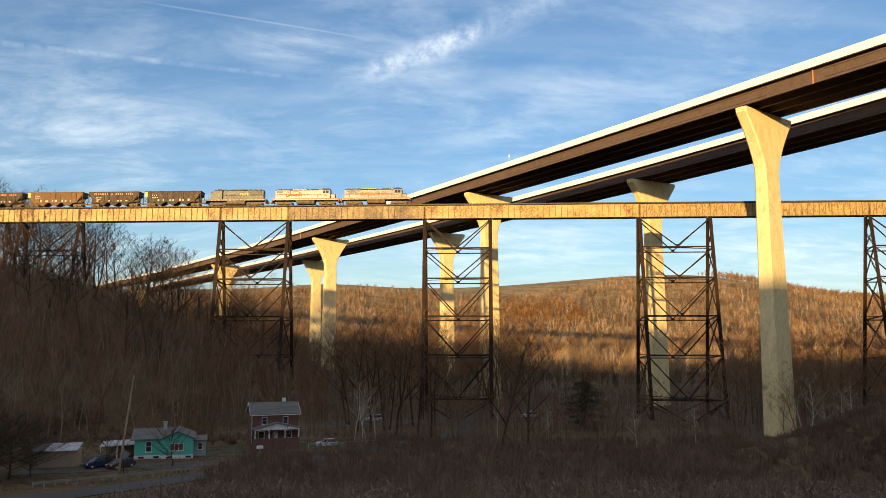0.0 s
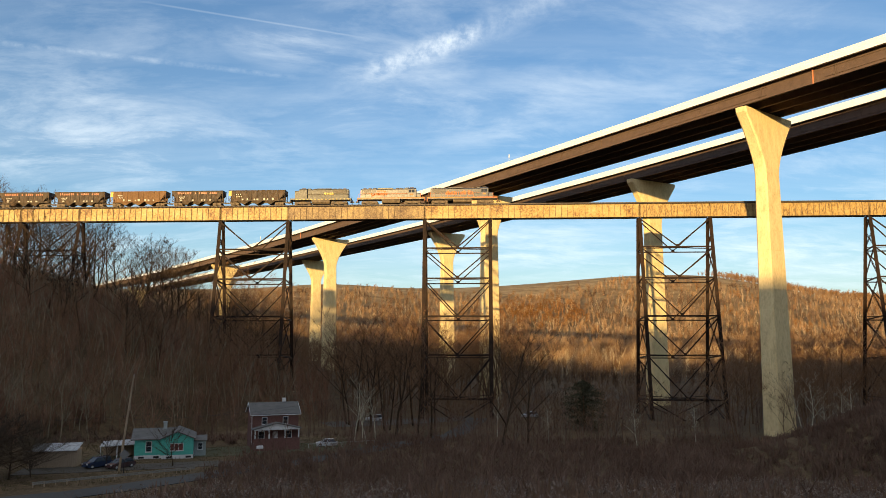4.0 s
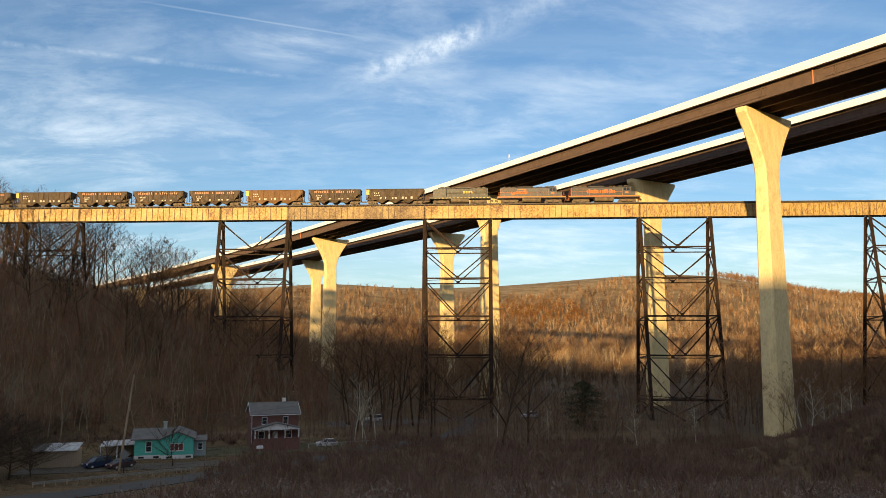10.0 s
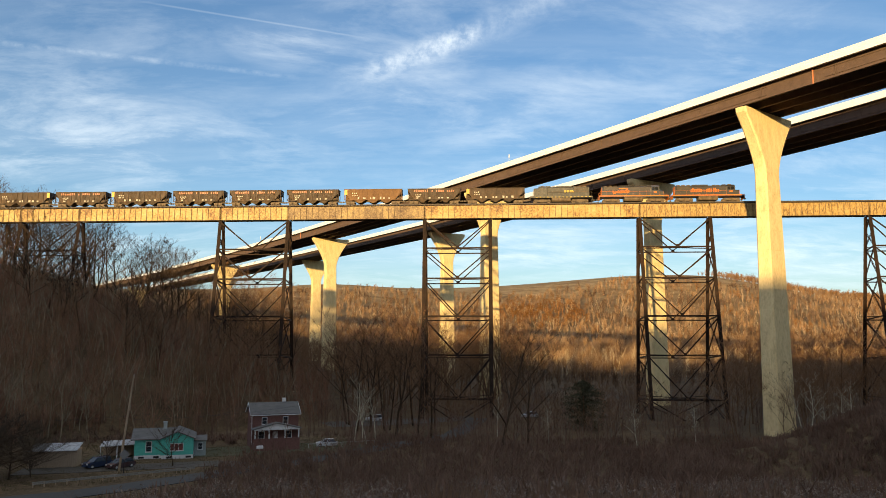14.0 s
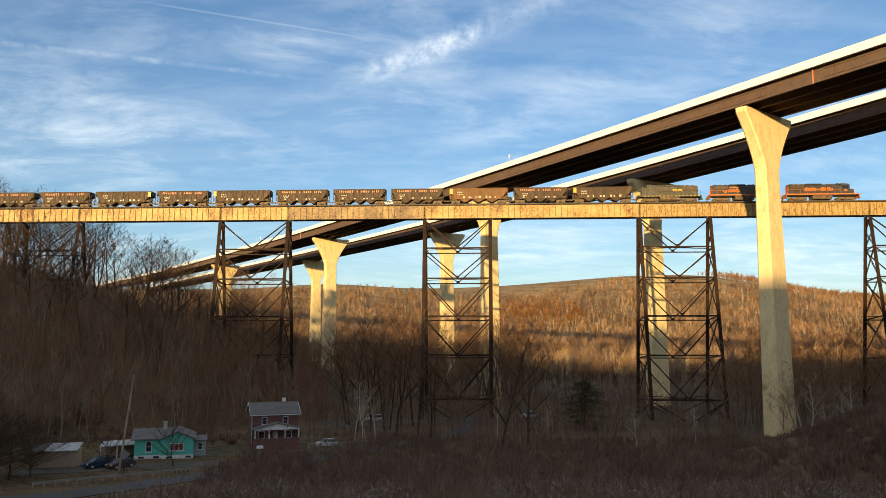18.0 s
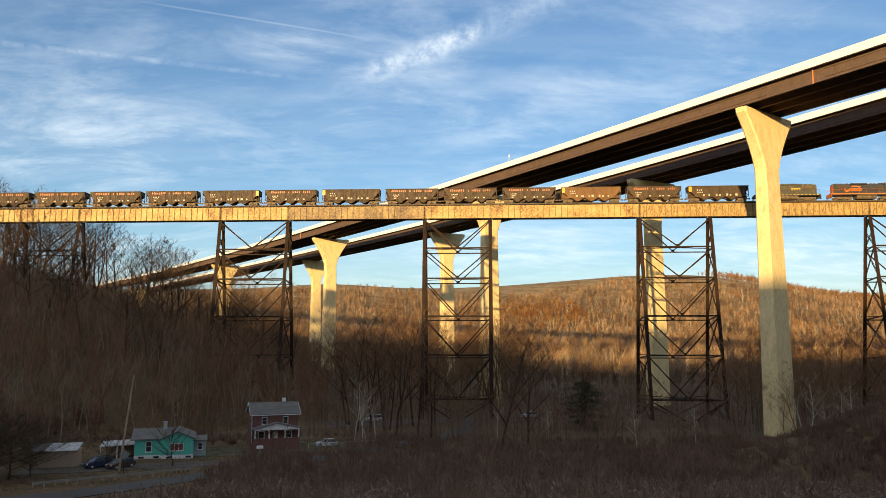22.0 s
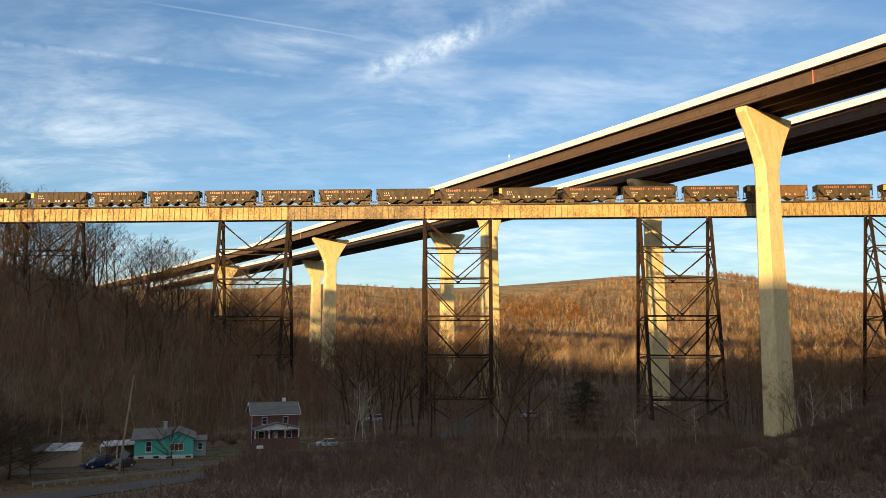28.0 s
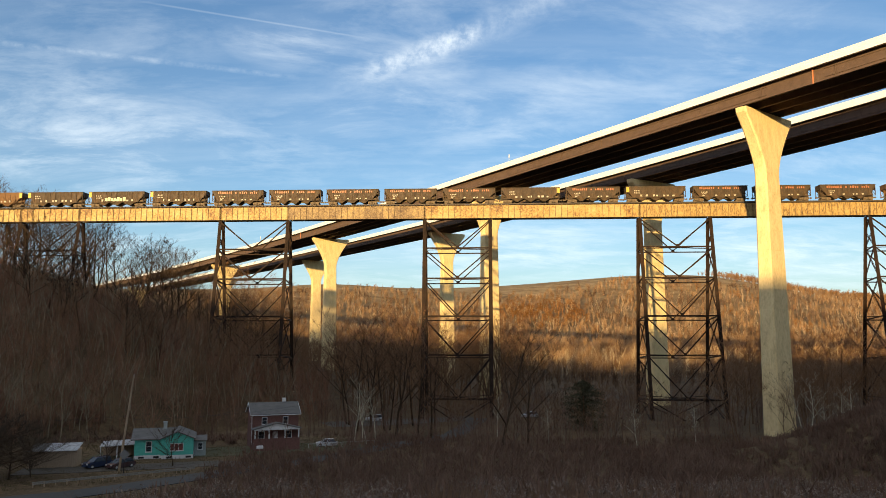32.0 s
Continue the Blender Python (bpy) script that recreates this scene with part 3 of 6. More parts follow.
GRAFFITI = surface("pale_spray_paint", [(0.45, 0.42, 0.3), (0.7, 0.62, 0.35)], 2.0, 0.5)
RUNNING = surface("running_gear_grime", [(0.05, 0.036, 0.022), (0.12, 0.085, 0.05), (0.2, 0.145, 0.085)], 1.2, 0.7, fine=8.0)
LOCOBLACK = surface("locomotive_black", [(0.018, 0.017, 0.016), (0.045, 0.036, 0.028)], 0.8, 0.36, fine=2.2, vary=0.3, bump=0.35, coat=0.75, coat_rough=0.33)
LOCOGREY = surface("locomotive_grey_primer", [(0.035, 0.035, 0.028), (0.07, 0.068, 0.055), (0.13, 0.12, 0.09)], 1.6, 0.46, fine=2.2, vary=0.4, bump=0.35, coat=0.22, coat_rough=0.36)
LOCOORANGE = surface("locomotive_orange", [(0.55, 0.13, 0.02), (0.68, 0.20, 0.03)], 1.5, 0.45, vary=0.3)
GLASSDARK = surface("cab_glass", [(0.012, 0.014, 0.016), (0.02, 0.022, 0.025)], 2.0, 0.08)
COAL = surface("coal_load", [(0.012, 0.012, 0.012), (0.03, 0.03, 0.03)], 2.0, 0.7, bump=0.6)

RAIL_TOP = TOP + 0.43


def wheel_solid(r, w=0.14):
    s = Solid()
    s.tube((0, -w / 2, 0), (0, w / 2, 0), r, r * 0.97, 16)
    s.tube((0, w / 2, 0), (0, w / 2 + 0.035, 0), r * 1.08, r * 1.06, 16)
    s.tube((0, -w / 2 - 0.05, 0), (0, -w / 2, 0), r * 0.25, r * 0.3, 8)
    return s


WHEELS = {}


def truck(parent, x, axles, gap, r, label="grimy cast-steel truck"):
    """Side frames with springs, and the wheels between them."""
    half = gap * (axles - 1) / 2
    frame_solid = Solid()
    for s in (-1, 1):
        y = s * 1.05
        out = [(-half - 0.45, r + 0.08), (-half - 0.3, r + 0.3), (-0.45, r + 0.42), (0.45, r + 0.42), (half + 0.3, r + 0.3), (half + 0.45, r + 0.08), (half + 0.2, r - 0.16), (half - 0.25, r - 0.1), (0.4, r - 0.3), (-0.4, r - 0.3), (-half + 0.25, r - 0.1), (-half - 0.2, r - 0.16)]
        frame_solid.prism(out, y - 0.09, y + 0.09)
        for k in (-0.18, 0.0, 0.18):
            frame_solid.tube((k, y - s * 0.0 + s * 0.12, r - 0.28), (k, y + s * 0.12, r + 0.25), 0.07, 0.07, 6)
    frame_solid.box(-0.25, -1.05, r - 0.1, 0.25, 1.05, r + 0.3)
    t = part("truck", frame_solid, RUNNING, parent, label)
    t.location = (x, 0, 0)
    if r not in WHEELS:
        WHEELS[r] = {s: wheel_solid(r).mesh("wheel", RUNNING) for s in (-1, 1)}
    for k in range(axles):
        for s in (-1, 1):
            w = part("wheel", WHEELS[r][s], None, t)
            w.matrix_basis = pose(-half + gap * k, s * 0.76, r, 0, 0, 0 if s < 0 else 180)
    return t


def couplers(parent, x0, x1):
    for a, d in ((x0, -1), (x1, 1)):
        part("coupler", Solid().box(min(a, a + d * 0.5), -0.12, 0.75, max(a, a + d * 0.5), 0.12, 1.0).box(min(a + d * 0.45, a + d * 0.8), -0.2, 0.68, max(a + d * 0.45, a + d * 0.8), 0.2, 1.05), RUNNING, parent)


def bars(solid, y, x0, x1, z0, z1, count, rnd, gap=0.35):
    """Letters too small to read, as plain bars on a side."""
    step = (x1 - x0) / count
    for i in range(count):
        a = x0 + step * i
        w = step * (1 - gap) * rnd.uniform(0.75, 1.0)
        h = (z1 - z0) * rnd.choice((1.0, 0.72, 0.72, 0.9))
        solid.box(a, y - 0.012, z0, a + w, y + 0.012, z0 + h)


def hopper_car(n, body_mat, style, rnd, label, yellow=0, tag=0):
    """Open coal hopper of length n with slope ends, side posts and three bays; origin at its left end on the rail."""
    car = thing("hopper_car", label, "hopper car", "coal train cars")
    hw, low, top = 1.52, 1.25, 3.98
    e0, e1 = 1.95, n - 1.95
    # side sheets, with the ends cut off slantwise
    side = [(0.12, top), (n - 0.12, top), (n - 0.12, top - 0.45), (e1, low), (e0, low), (0.12, top - 0.45)]
    for s in (-1, 1):
        part("side_sheet", Solid().prism(side, s * hw - 0.03, s * hw + 0.03), body_mat, car)
    for x, q in ((0.12, e0 + 0.9), (n - 0.12, e1 - 0.9)):
        d = 0.05 if q > x else -0.05
        part("end_slope", Solid().prism([(x - 0.04, top), (x + 0.04, top), (x + 0.04, top - 1.0), (q + d, low - 0.1), (q - d, low - 0.1), (x - 0.04, top - 1.1)], -hw + 0.031, hw - 0.031), body_mat, car)
    for x, q in ((0.2, e0 + 0.75), (n - 0.2, e1 - 0.75)):
        part("end_gusset", Solid().prism([(x, low), (q, low), (q, low + 0.1), (x, top - 0.65)], -0.05, 0.05), body_mat, car)
    part("brake_reservoir", Solid().tube((n - 1.9, -0.95, 1.62), (n - 0.7, -0.95, 1.62), 0.24, 0.24, 10), RUNNING, car)
    part("brake_wheel", Solid().tube((n - 0.06, -0.9, 2.7), (n - 0.02, -0.9, 2.7), 0.27, 0.27, 12), RUNNING, car)
    rim = Solid()
    for s in (-1, 1):
        rim.box(0.06, s * (hw + 0.03) - 0.08, top - 0.1, n - 0.06, s * (hw + 0.03) + 0.08, top + 0.06)
    for x in (0.1, n - 0.1):
        rim.box(x - 0.08, -hw, top - 0.1, x + 0.08, hw, top + 0.055)
    part("top_rim", rim, body_mat, car)
    posts = 9
    for s in (-1, 1):
        for i in range(posts):
            x = e0 + 0.15 + (e1 - e0 - 0.3) * i / (posts - 1)
            part("side_post", POSTS[body_mat.name], None, car).location = (x, s * (hw + 0.075), 0)
    part("sill", Solid().box(0.2, -0.3, 0.85, n - 0.2, 0.3, 1.25), RUNNING, car)
    for s in (-1, 1):
        part("side_sill", Solid().box(e0 - 0.1, s * hw - 0.1, low - 0.12, e1 + 0.1, s * hw + 0.1, low + 0.08), body_mat, car)
    bays = 3
    span = e1 - e0 - 1.5
    for i in range(bays):
        c = e0 + 0.75 + span * (i + 0.5) / bays
        h = span / bays / 2 - 0.1
        part("hopper_bay", Solid().loft([[(c - h, -hw, low), (c + h, -hw, low), (c + h, hw, low), (c - h, hw, low)], [(c - 0.35, -hw * 0.85, 0.42), (c + 0.35, -hw * 0.85, 0.42), (c + 0.35, hw * 0.85, 0.42), (c - 0.35, hw * 0.85, 0.42)]]), body_mat, car)
    for x, d in ((0.16, 1), (n - 0.16, -1)):
        for y in (-hw + 0.05, hw - 0.05):
            part("end_frame", Solid().bar((x, y, 1.2), (x, y, top - 0.4), 0.14).bar((x, y, 1.25), (x + d * 2.1, y, 1.25), 0.14).bar((x, y, 1.3), (x + d * 0.9, y, 2.5), 0.09), body_mat, car)
        s = Solid()
        for k in range(6):
            s.bar((x - d * 0.05, -hw, 1.3 + 0.42 * k), (x - d * 0.05, -hw + 0.45, 1.3 + 0.42 * k), 0.035)
        part("ladder", s, RUNNING, car)
    heap = Solid()
    k = 14
    prof = [(0.3 + (n - 0.6) * i / k, top - 0.28 + 0.2 * rnd.random()) for i in range(k + 1)]
    heap.prism([(0.3, top - 0.9)] + prof + [(n - 0.3, top - 0.9)], -hw + 0.06, hw - 0.06)
    part("coal_load", heap, COAL, car, "heaped black coal")
    truck(car, 1.9, 2, 1.78, 0.46)
    truck(car, n - 1.9, 2, 1.78, 0.46)
    couplers(car, 0.1, n - 0.1)
    y = -hw - 0.035
    if style == "lettered":
        s = Solid()
        for a, b, c in ((0.12, 0.40, 8), (0.455, 0.49, 1), (0.54, 0.70, 4), (0.745, 0.89, 4)):
            bars(s, y - 0.125, n * a, n * b, top - 0.86, top - 0.24, c, rnd, 0.3)
        tagged(part("lettering", s, LETTERORANGE, car, "row of orange letters along the top"), kind="stuff")
        s = Solid()
        bars(s, y - 0.125, n * 0.15, n * 0.27, 2.25, 2.55, 4, rnd, 0.2)
        bars(s, y - 0.125, n * 0.17, n * 0.25, 1.85, 2.1, 3, rnd, 0.25)
        for f in (0.17, 0.40, 0.58, 0.64, 0.74):
            bars(s, y - 0.125, n * f, n * f + 0.6 + 0.5 * rnd.random(), 1.38, 1.8, 1, rnd)
        tagged(part("stencil_marking", s, LETTERWHITE, car, "small white stencilled markings"), kind="stuff")
    else:
        s = Solid()
        bars(s, y - 0.125, n * 0.14, n * 0.24, 2.75, 3.1, 3, rnd)
        bars(s, y - 0.125, n * 0.14, n * 0.25, 2.2, 2.5, 4, rnd)
        for f in (0.24, 0.33, 0.45, 0.50, 0.62, 0.68, 0.77):
            bars(s, y - 0.125, n * f, n * f + 0.6 + 0.6 * rnd.random(), 1.4, 1.95, 1, rnd)
        tagged(part("stencil_marking", s, LETTERWHITE, car, "small white stencilled markings"), kind="stuff")
    if yellow:
        x = 0.14 if yellow < 0 else n - 1.0
        part("yellow_panel", Solid().box(x, y - 0.02, 2.55, x + 0.86, y - 0.004, top - 0.12), ENDYELLOW, car, "yellow corner panel")
    if tag:
        s = Solid()
        bars(s, y - 0.15, n * 0.3, n * 0.68, 1.5, 2.6, 7, rnd, 0.12)
        part("graffiti", s, GRAFFITI, car, "pale spray-painted graffiti")
    return car


POSTS = {m.name: Solid().box(-0.06, -0.05, 1.3, 0.06, 0.05, 3.9).mesh("side_post", m) for m in (HOPPERBLACK, HOPPERBROWN)}


def scrolled(solid, y, x0, z0, n, rnd):
    """Flowing script as plain slanted strokes and loops, with a long flourish over it."""
    def stroke(pts, w):
        for (ax, az), (bx, bz) in zip(pts[:-1], pts[1:]):
            solid.bar((ax, y, az), (bx, y, bz), 0.024, w * 1.55, up=(-(bz - az), 0, bx - ax))

    def loop(cx, cz, rx, rz, w, a0=0.0, a1=math.tau):
        k = 9
        stroke([(cx + rx * math.cos(a0 + (a1 - a0) * i / k) + 0.3 * rz * math.sin(a0 + (a1 - a0) * i / k), cz + rz * math.sin(a0 + (a1 - a0) * i / k)) for i in range(k + 1)], w)

    # small group, upper left
    stroke([(x0, z0 + 0.95), (x0 + 0.7, z0 + 1.2), (x0 + 1.5, z0 + 1.15)], 0.16)
    for k in range(3):
        loop(x0 + 0.8 + 0.5 * k, z0 + 0.85, 0.17, 0.2, 0.12)
    # large group with a tall first loop
    loop(x0 + 2.3, z0 + 0.5, 0.5, 0.5, 0.2, 0.6, 5.9)
    stroke([(x0 + 2.75, z0 + 0.5), (x0 + 2.6, z0 - 0.1), (x0 + 1.9, z0 - 0.15)], 0.18)
    for k in range(5):
        loop(x0 + 3.35 + 0.68 * k, z0 + 0.32, 0.24, 0.26, 0.17)
        stroke([(x0 + 3.6 + 0.68 * k, z0 + 0.1), (x0 + 3.78 + 0.68 * k, z0 + (1.0 if k == 3 else 0.62))], 0.16)
    stroke([(x0 + 3.6, z0 + 1.12), (x0 + 4.8, z0 + 1.2), (x0 + 6.2, z0 + 1.02)], 0.17)


def locomotive(n, hood_mat, accent, rnd, label, stripe=True, script=None, low_nose=True, flourish=False, turned=False):
    """Six-axle road diesel with its cab to the right; origin at its left end on the rail."""
    loco = thing("locomotive", label, "locomotive", "train locomotives")
    deck = 1.75
    part("frame", Solid().box(0.5, -1.5, 1.35, n - 0.5, 1.5, deck), hood_mat, loco)
    if stripe:
        part("frame_stripe", Solid().box(0.5, -1.52, 1.52, n - 0.5, -1.504, deck + 0.02), accent, loco, "bright orange stripe along the sill")
    h0, h1 = 1.3, n - 5.4
    hw = 0.95
    hood = Solid().loft([[(x, y, z) for y, z in ((-hw, deck), (-hw, 3.95), (-0.6, 4.25), (0.6, 4.25), (hw, 3.95), (hw, deck))] for x in (h0, h1)])
    part("long_hood", hood, hood_mat, loco)
    part("radiator", Solid().box(h0 + 0.4, -1.12, 3.1, h0 + 4.6, 1.12, 4.1, 0.1), hood_mat, loco)
    for k in range(3):
        c = h0 + 1.2 + 1.45 * k
        part("radiator_fan", Solid().tube((c, 0, 4.25), (c, 0, 4.45), 0.6, 0.58, 14), RUNNING, loco)
    part("exhaust_stack", Solid().box(h0 + 7.2, -0.35, 4.25, h0 + 8.0, 0.35, 4.52, 0.05), RUNNING, loco)
    part("dynamic_brake_hump", Solid().box(h0 + 5.0, -0.9, 4.2, h0 + 9.6, 0.9, 4.45, 0.08), hood_mat, loco)
    cab = Solid().loft([[(x, y, z) for y, z in ((-1.5, deck), (-1.5, 3.95), (-0.8, 4.4), (0.8, 4.4), (1.5, 3.95), (1.5, deck))] for x in (h1, h1 + 2.35)])
    cab_ob = part("cab", cab, hood_mat, loco)
    for a, b in ((0.3, 1.0), (1.15, 2.0)):
        part("window", Solid().box(h1 + a, -1.515, 3.05, h1 + b, -1.49, 3.8), GLASSDARK, cab_ob)
    part("windshield", Solid().box(h1 + 2.34, -1.2, 3.1, h1 + 2.37, 1.2, 3.85), GLASSDARK, cab_ob)
    part("number_panel", Solid().box(h1 + 0.7, -1.53, 2.4, h1 + 1.6, -1.505, 2.75), accent, cab_ob, "small orange panel under the cab window")
    nose_z = 3.15 if low_nose else 4.0
    part("short_hood", Solid().loft([[(x, y, z) for y, z in ((-0.95, deck), (-0.95, zz - 0.25), (-0.6, zz), (0.6, zz), (0.95, zz - 0.25), (0.95, deck))] for x, zz in ((h1 + 2.35, nose_z), (n - 1.7, nose_z - 0.1))]), hood_mat, loco)
    part("nose_front", Solid().box(n - 1.7, -0.9, deck, n - 1.62, 0.9, nose_z - 0.15), accent, loco, "orange nose front")
    for x in (0.42, n - 0.5):
        part("end_plate", Solid().box(x, -1.5, 0.7, x + 0.08, 1.5, deck + 0.02), accent, loco)
        s = Solid()
        for k in range(3):
            for y in (-1.3, 1.3):
                s.box(x - 0.15, y - 0.3, 0.55 + 0.4 * k, x + 0.25, y + 0.3, 0.6 + 0.4 * k)
        part("steps", s, RUNNING, loco)
    part("hood_end", Solid().box(h0 - 0.05, -0.9, deck, h0 - 0.004, 0.9, 3.9), accent, loco)
    rail = Solid()
    for s in (-1, 1):
        x = 0.7
        while x < n - 0.6:
            rail.tube((x, s * 1.46, deck), (x, s * 1.46, deck + 1.05), 0.025, 0.025, 4)
            x += 1.9
        rail.bar((0.7, s * 1.46, deck + 1.05), (h1, s * 1.46, deck + 1.05), 0.045)
    part("handrail", rail, accent if stripe else RUNNING, loco)
    part("fuel_tank", Solid().prism([(-1.35, 0.75), (-1.1, 0.4), (1.1, 0.4), (1.35, 0.75), (1.35, 1.34), (-1.35, 1.34)], n / 2 - 2.7, n / 2 + 2.7, axis="x"), RUNNING, loco)
    part("air_tank", Solid().tube((n / 2 - 2.6, -1.42, 1.25), (n / 2 + 2.4, -1.42, 1.25), 0.16, 0.16, 8), RUNNING, loco)
    doors = 9
    for side in (-1, 1):
        for i in range(doors):
            x = h0 + 5.0 + (h1 - h0 - 5.4) * i / doors
            w = (h1 - h0 - 5.4) / doors - 0.09
            door = part("hood_door", Solid().box(x, min(side * hw, side * (hw + 0.03)), deck + 0.15, x + w, max(side * hw, side * (hw + 0.03)), 3.6), hood_mat, loco)
            part("latch", Solid().box(x + w - 0.14, side * (hw + 0.045) - 0.014, 2.6, x + w - 0.06, side * (hw + 0.045) + 0.014, 2.85), RUNNING, door)
        grille = Solid()
        for i in range(14):
            grille.box(h0 + 0.6 + 0.28 * i, side * 1.14 - 0.03, 3.2, h0 + 0.72 + 0.28 * i, side * 1.14 + 0.03, 3.95)
        part("radiator_grille", grille, RUNNING, loco, "slatted radiator grille")
        dash = Solid()
        for i in range(int((n - 2.0) / 1.1)):
            dash.box(1.0 + 1.1 * i, side * 1.53 - 0.012, 1.42, 1.5 + 1.1 * i, side * 1.53 + 0.012, 1.56)
        if not stripe:
            part("sill_dashes", dash, LETTERYELLOW, loco, "row of pale dashes along the sill")
        part("hood_handrail", Solid().bar((h0 + 0.3, side * (hw + 0.12), 2.95), (h1 - 0.2, side * (hw + 0.12), 2.95), 0.04), RUNNING, loco)
    for k in (-0.5, 0.2):
        part("roof_fan", Solid().tube((h1 - 2.4 + 1.5 * k, 0, 4.25), (h1 - 2.4 + 1.5 * k, 0, 4.46), 0.5, 0.48, 12), RUNNING, loco)
    part("air_filter_box", Solid().box(h1 - 1.1, -0.7, 4.22, h1 - 0.1, 0.7, 4.5, 0.06), hood_mat, loco)
    part("cab_roof_unit", Solid().box(h1 + 0.6, -0.5, 4.38, h1 + 1.7, 0.5, 4.62, 0.06), RUNNING, cab_ob)
    truck(loco, 4.0, 3, 1.95, 0.51, "grimy six-wheel truck")
    truck(loco, n - 4.0, 3, 1.95, 0.51, "grimy six-wheel truck")
    couplers(loco, 0.5, n - 0.5)
    s = Solid()
    for a, b, c, z0, z1 in script or ():
        for side in ((1,) if turned else (-1,)):
            bars(s, side * (hw + 0.06), n * a, n * b, z0, z1, c, rnd, 0.16)
    if flourish:
        scrolled(s, -hw - 0.06, n * 0.13, 2.45, n, rnd)
    if script or flourish:
        part("lettering", s, accent if stripe else LETTERYELLOW, loco, "plain coloured lettering blocks on the hood")
    part("headlight", Solid().tube((n - 1.64, -0.15, nose_z - 0.45), (n - 1.55, -0.15, nose_z - 0.45), 0.11, 0.11, 8).tube((n - 1.64, 0.15, nose_z - 0.45), (n - 1.55, 0.15, nose_z - 0.45), 0.11, 0.11, 8), LETTERWHITE, loco)
    part("horn", Solid().tube((h1 - 0.6, 0, 4.3), (h1 + 0.1, 0, 4.6), 0.05, 0.12, 6), RUNNING, loco)
    return loco


LETTERYELLOW = surface("yellow_lettering", [(0.6, 0.42, 0.04), (0.7, 0.5, 0.08)], 3.0, 0.5)


def build_train():
    """The vehicles with the place of each one's left end behind the first hopper's."""
    rnd = random.Random(5)
    out = [
        (locomotive(21.4, LOCOBLACK, LOCOORANGE, rnd, "black road diesel with orange lettering, stripe and nose, leading the train", script=((0.27, 0.43, 7, 2.5, 3.5), (0.445, 0.46, 1, 2.5, 3.5), (0.475, 0.56, 4, 2.5, 3.5), (0.575, 0.65, 4, 2.5, 3.5))), 59.2),
        (locomotive(20.8, LOCOBLACK, LOCOORANGE, rnd, "black road diesel with flowing orange lettering on its hood", flourish=True), 38.4),
        (locomotive(19.0, LOCOGREY, LOCOGREY, rnd, "dull grey road diesel with yellow initials", stripe=False, script=((0.30, 0.46, 4, 2.75, 3.5),), low_nose=False, turned=True), 18.3),
    ]
    kinds = "bABAAAbABAAAAAcgdeA"
    at = 0.0
    made = {}
    for i, k in enumerate(kinds):
        slot, n = (17.25, 15.65) if k == "A" else (18.9, 17.25)
        if i:
            at -= slot
        if k == "A":
            car = made.get(k) and copy_thing(made[k], Matrix()) or hopper_car(n, HOPPERBLACK, "lettered", rnd, "black open coal hopper with orange lettering along its top")
            made[k] = car
        elif k == "B" and i == 2:
            car = hopper_car(n, HOPPERBROWN, "plain", rnd, "rusty brown ribbed coal hopper with a yellow corner", -1)
        elif k == "g":
            car = hopper_car(n, HOPPERBLACK, "plain", rnd, "black ribbed coal hopper with pale graffiti and a yellow corner", -1, 1)
        elif k == "e" or i == 8:
            car = hopper_car(n, HOPPERBROWN if k == "e" else HOPPERBLACK, "plain", rnd, "dark ribbed coal hopper with a yellow trailing corner panel", 1)
        else:
            car = hopper_car(n, HOPPERBLACK, "plain", rnd, "black ribbed coal hopper with white stencils and a yellow corner", -1)
        out.append((car, at))
    for vehicle, _ in out:
        vehicle.scale = (1.0, 1.06, 1.14)
    # the third engine runs with its cab end towards the cars
    about = {out[2][0].name: pose(19.0, 0, 0, 0, 0, 180)}
    return [(vehicle, behind, about.get(vehicle.name, Matrix())) for vehicle, behind in out]


TRAIN = build_train()


def ran(t):
    """How far the first hopper's left end has come along the track at t seconds: the train gathers speed."""
    return -89.7 + 6.19 * t + 0.0505 * t * t


def drawn_out(s):
    """Couplings stretch a little as the train pulls away over the far end."""
    return s + 2.0 * (max(0.0, s - 45.0) / 65.0) ** 2


def motions():
    for vehicle, behind, about in TRAIN:
        walk(vehicle, [(t, rail_pose(drawn_out(ran(t) + behind), RAIL_TOP) @ about) for t in range(0, 33, 2)])
    for b, x, y, vx, vy in BIRDS:
        turn = math.degrees(math.atan2(vy, vx))
        walk(b, [(t, pose(x + vx * (t - 8), y + vy * (t - 8), 95 + 0.05 * abs(t - 8) * (t > 8), 0, 0, turn)) for t in (0, 8, 16, 24, 32)])

# ---- woods ----


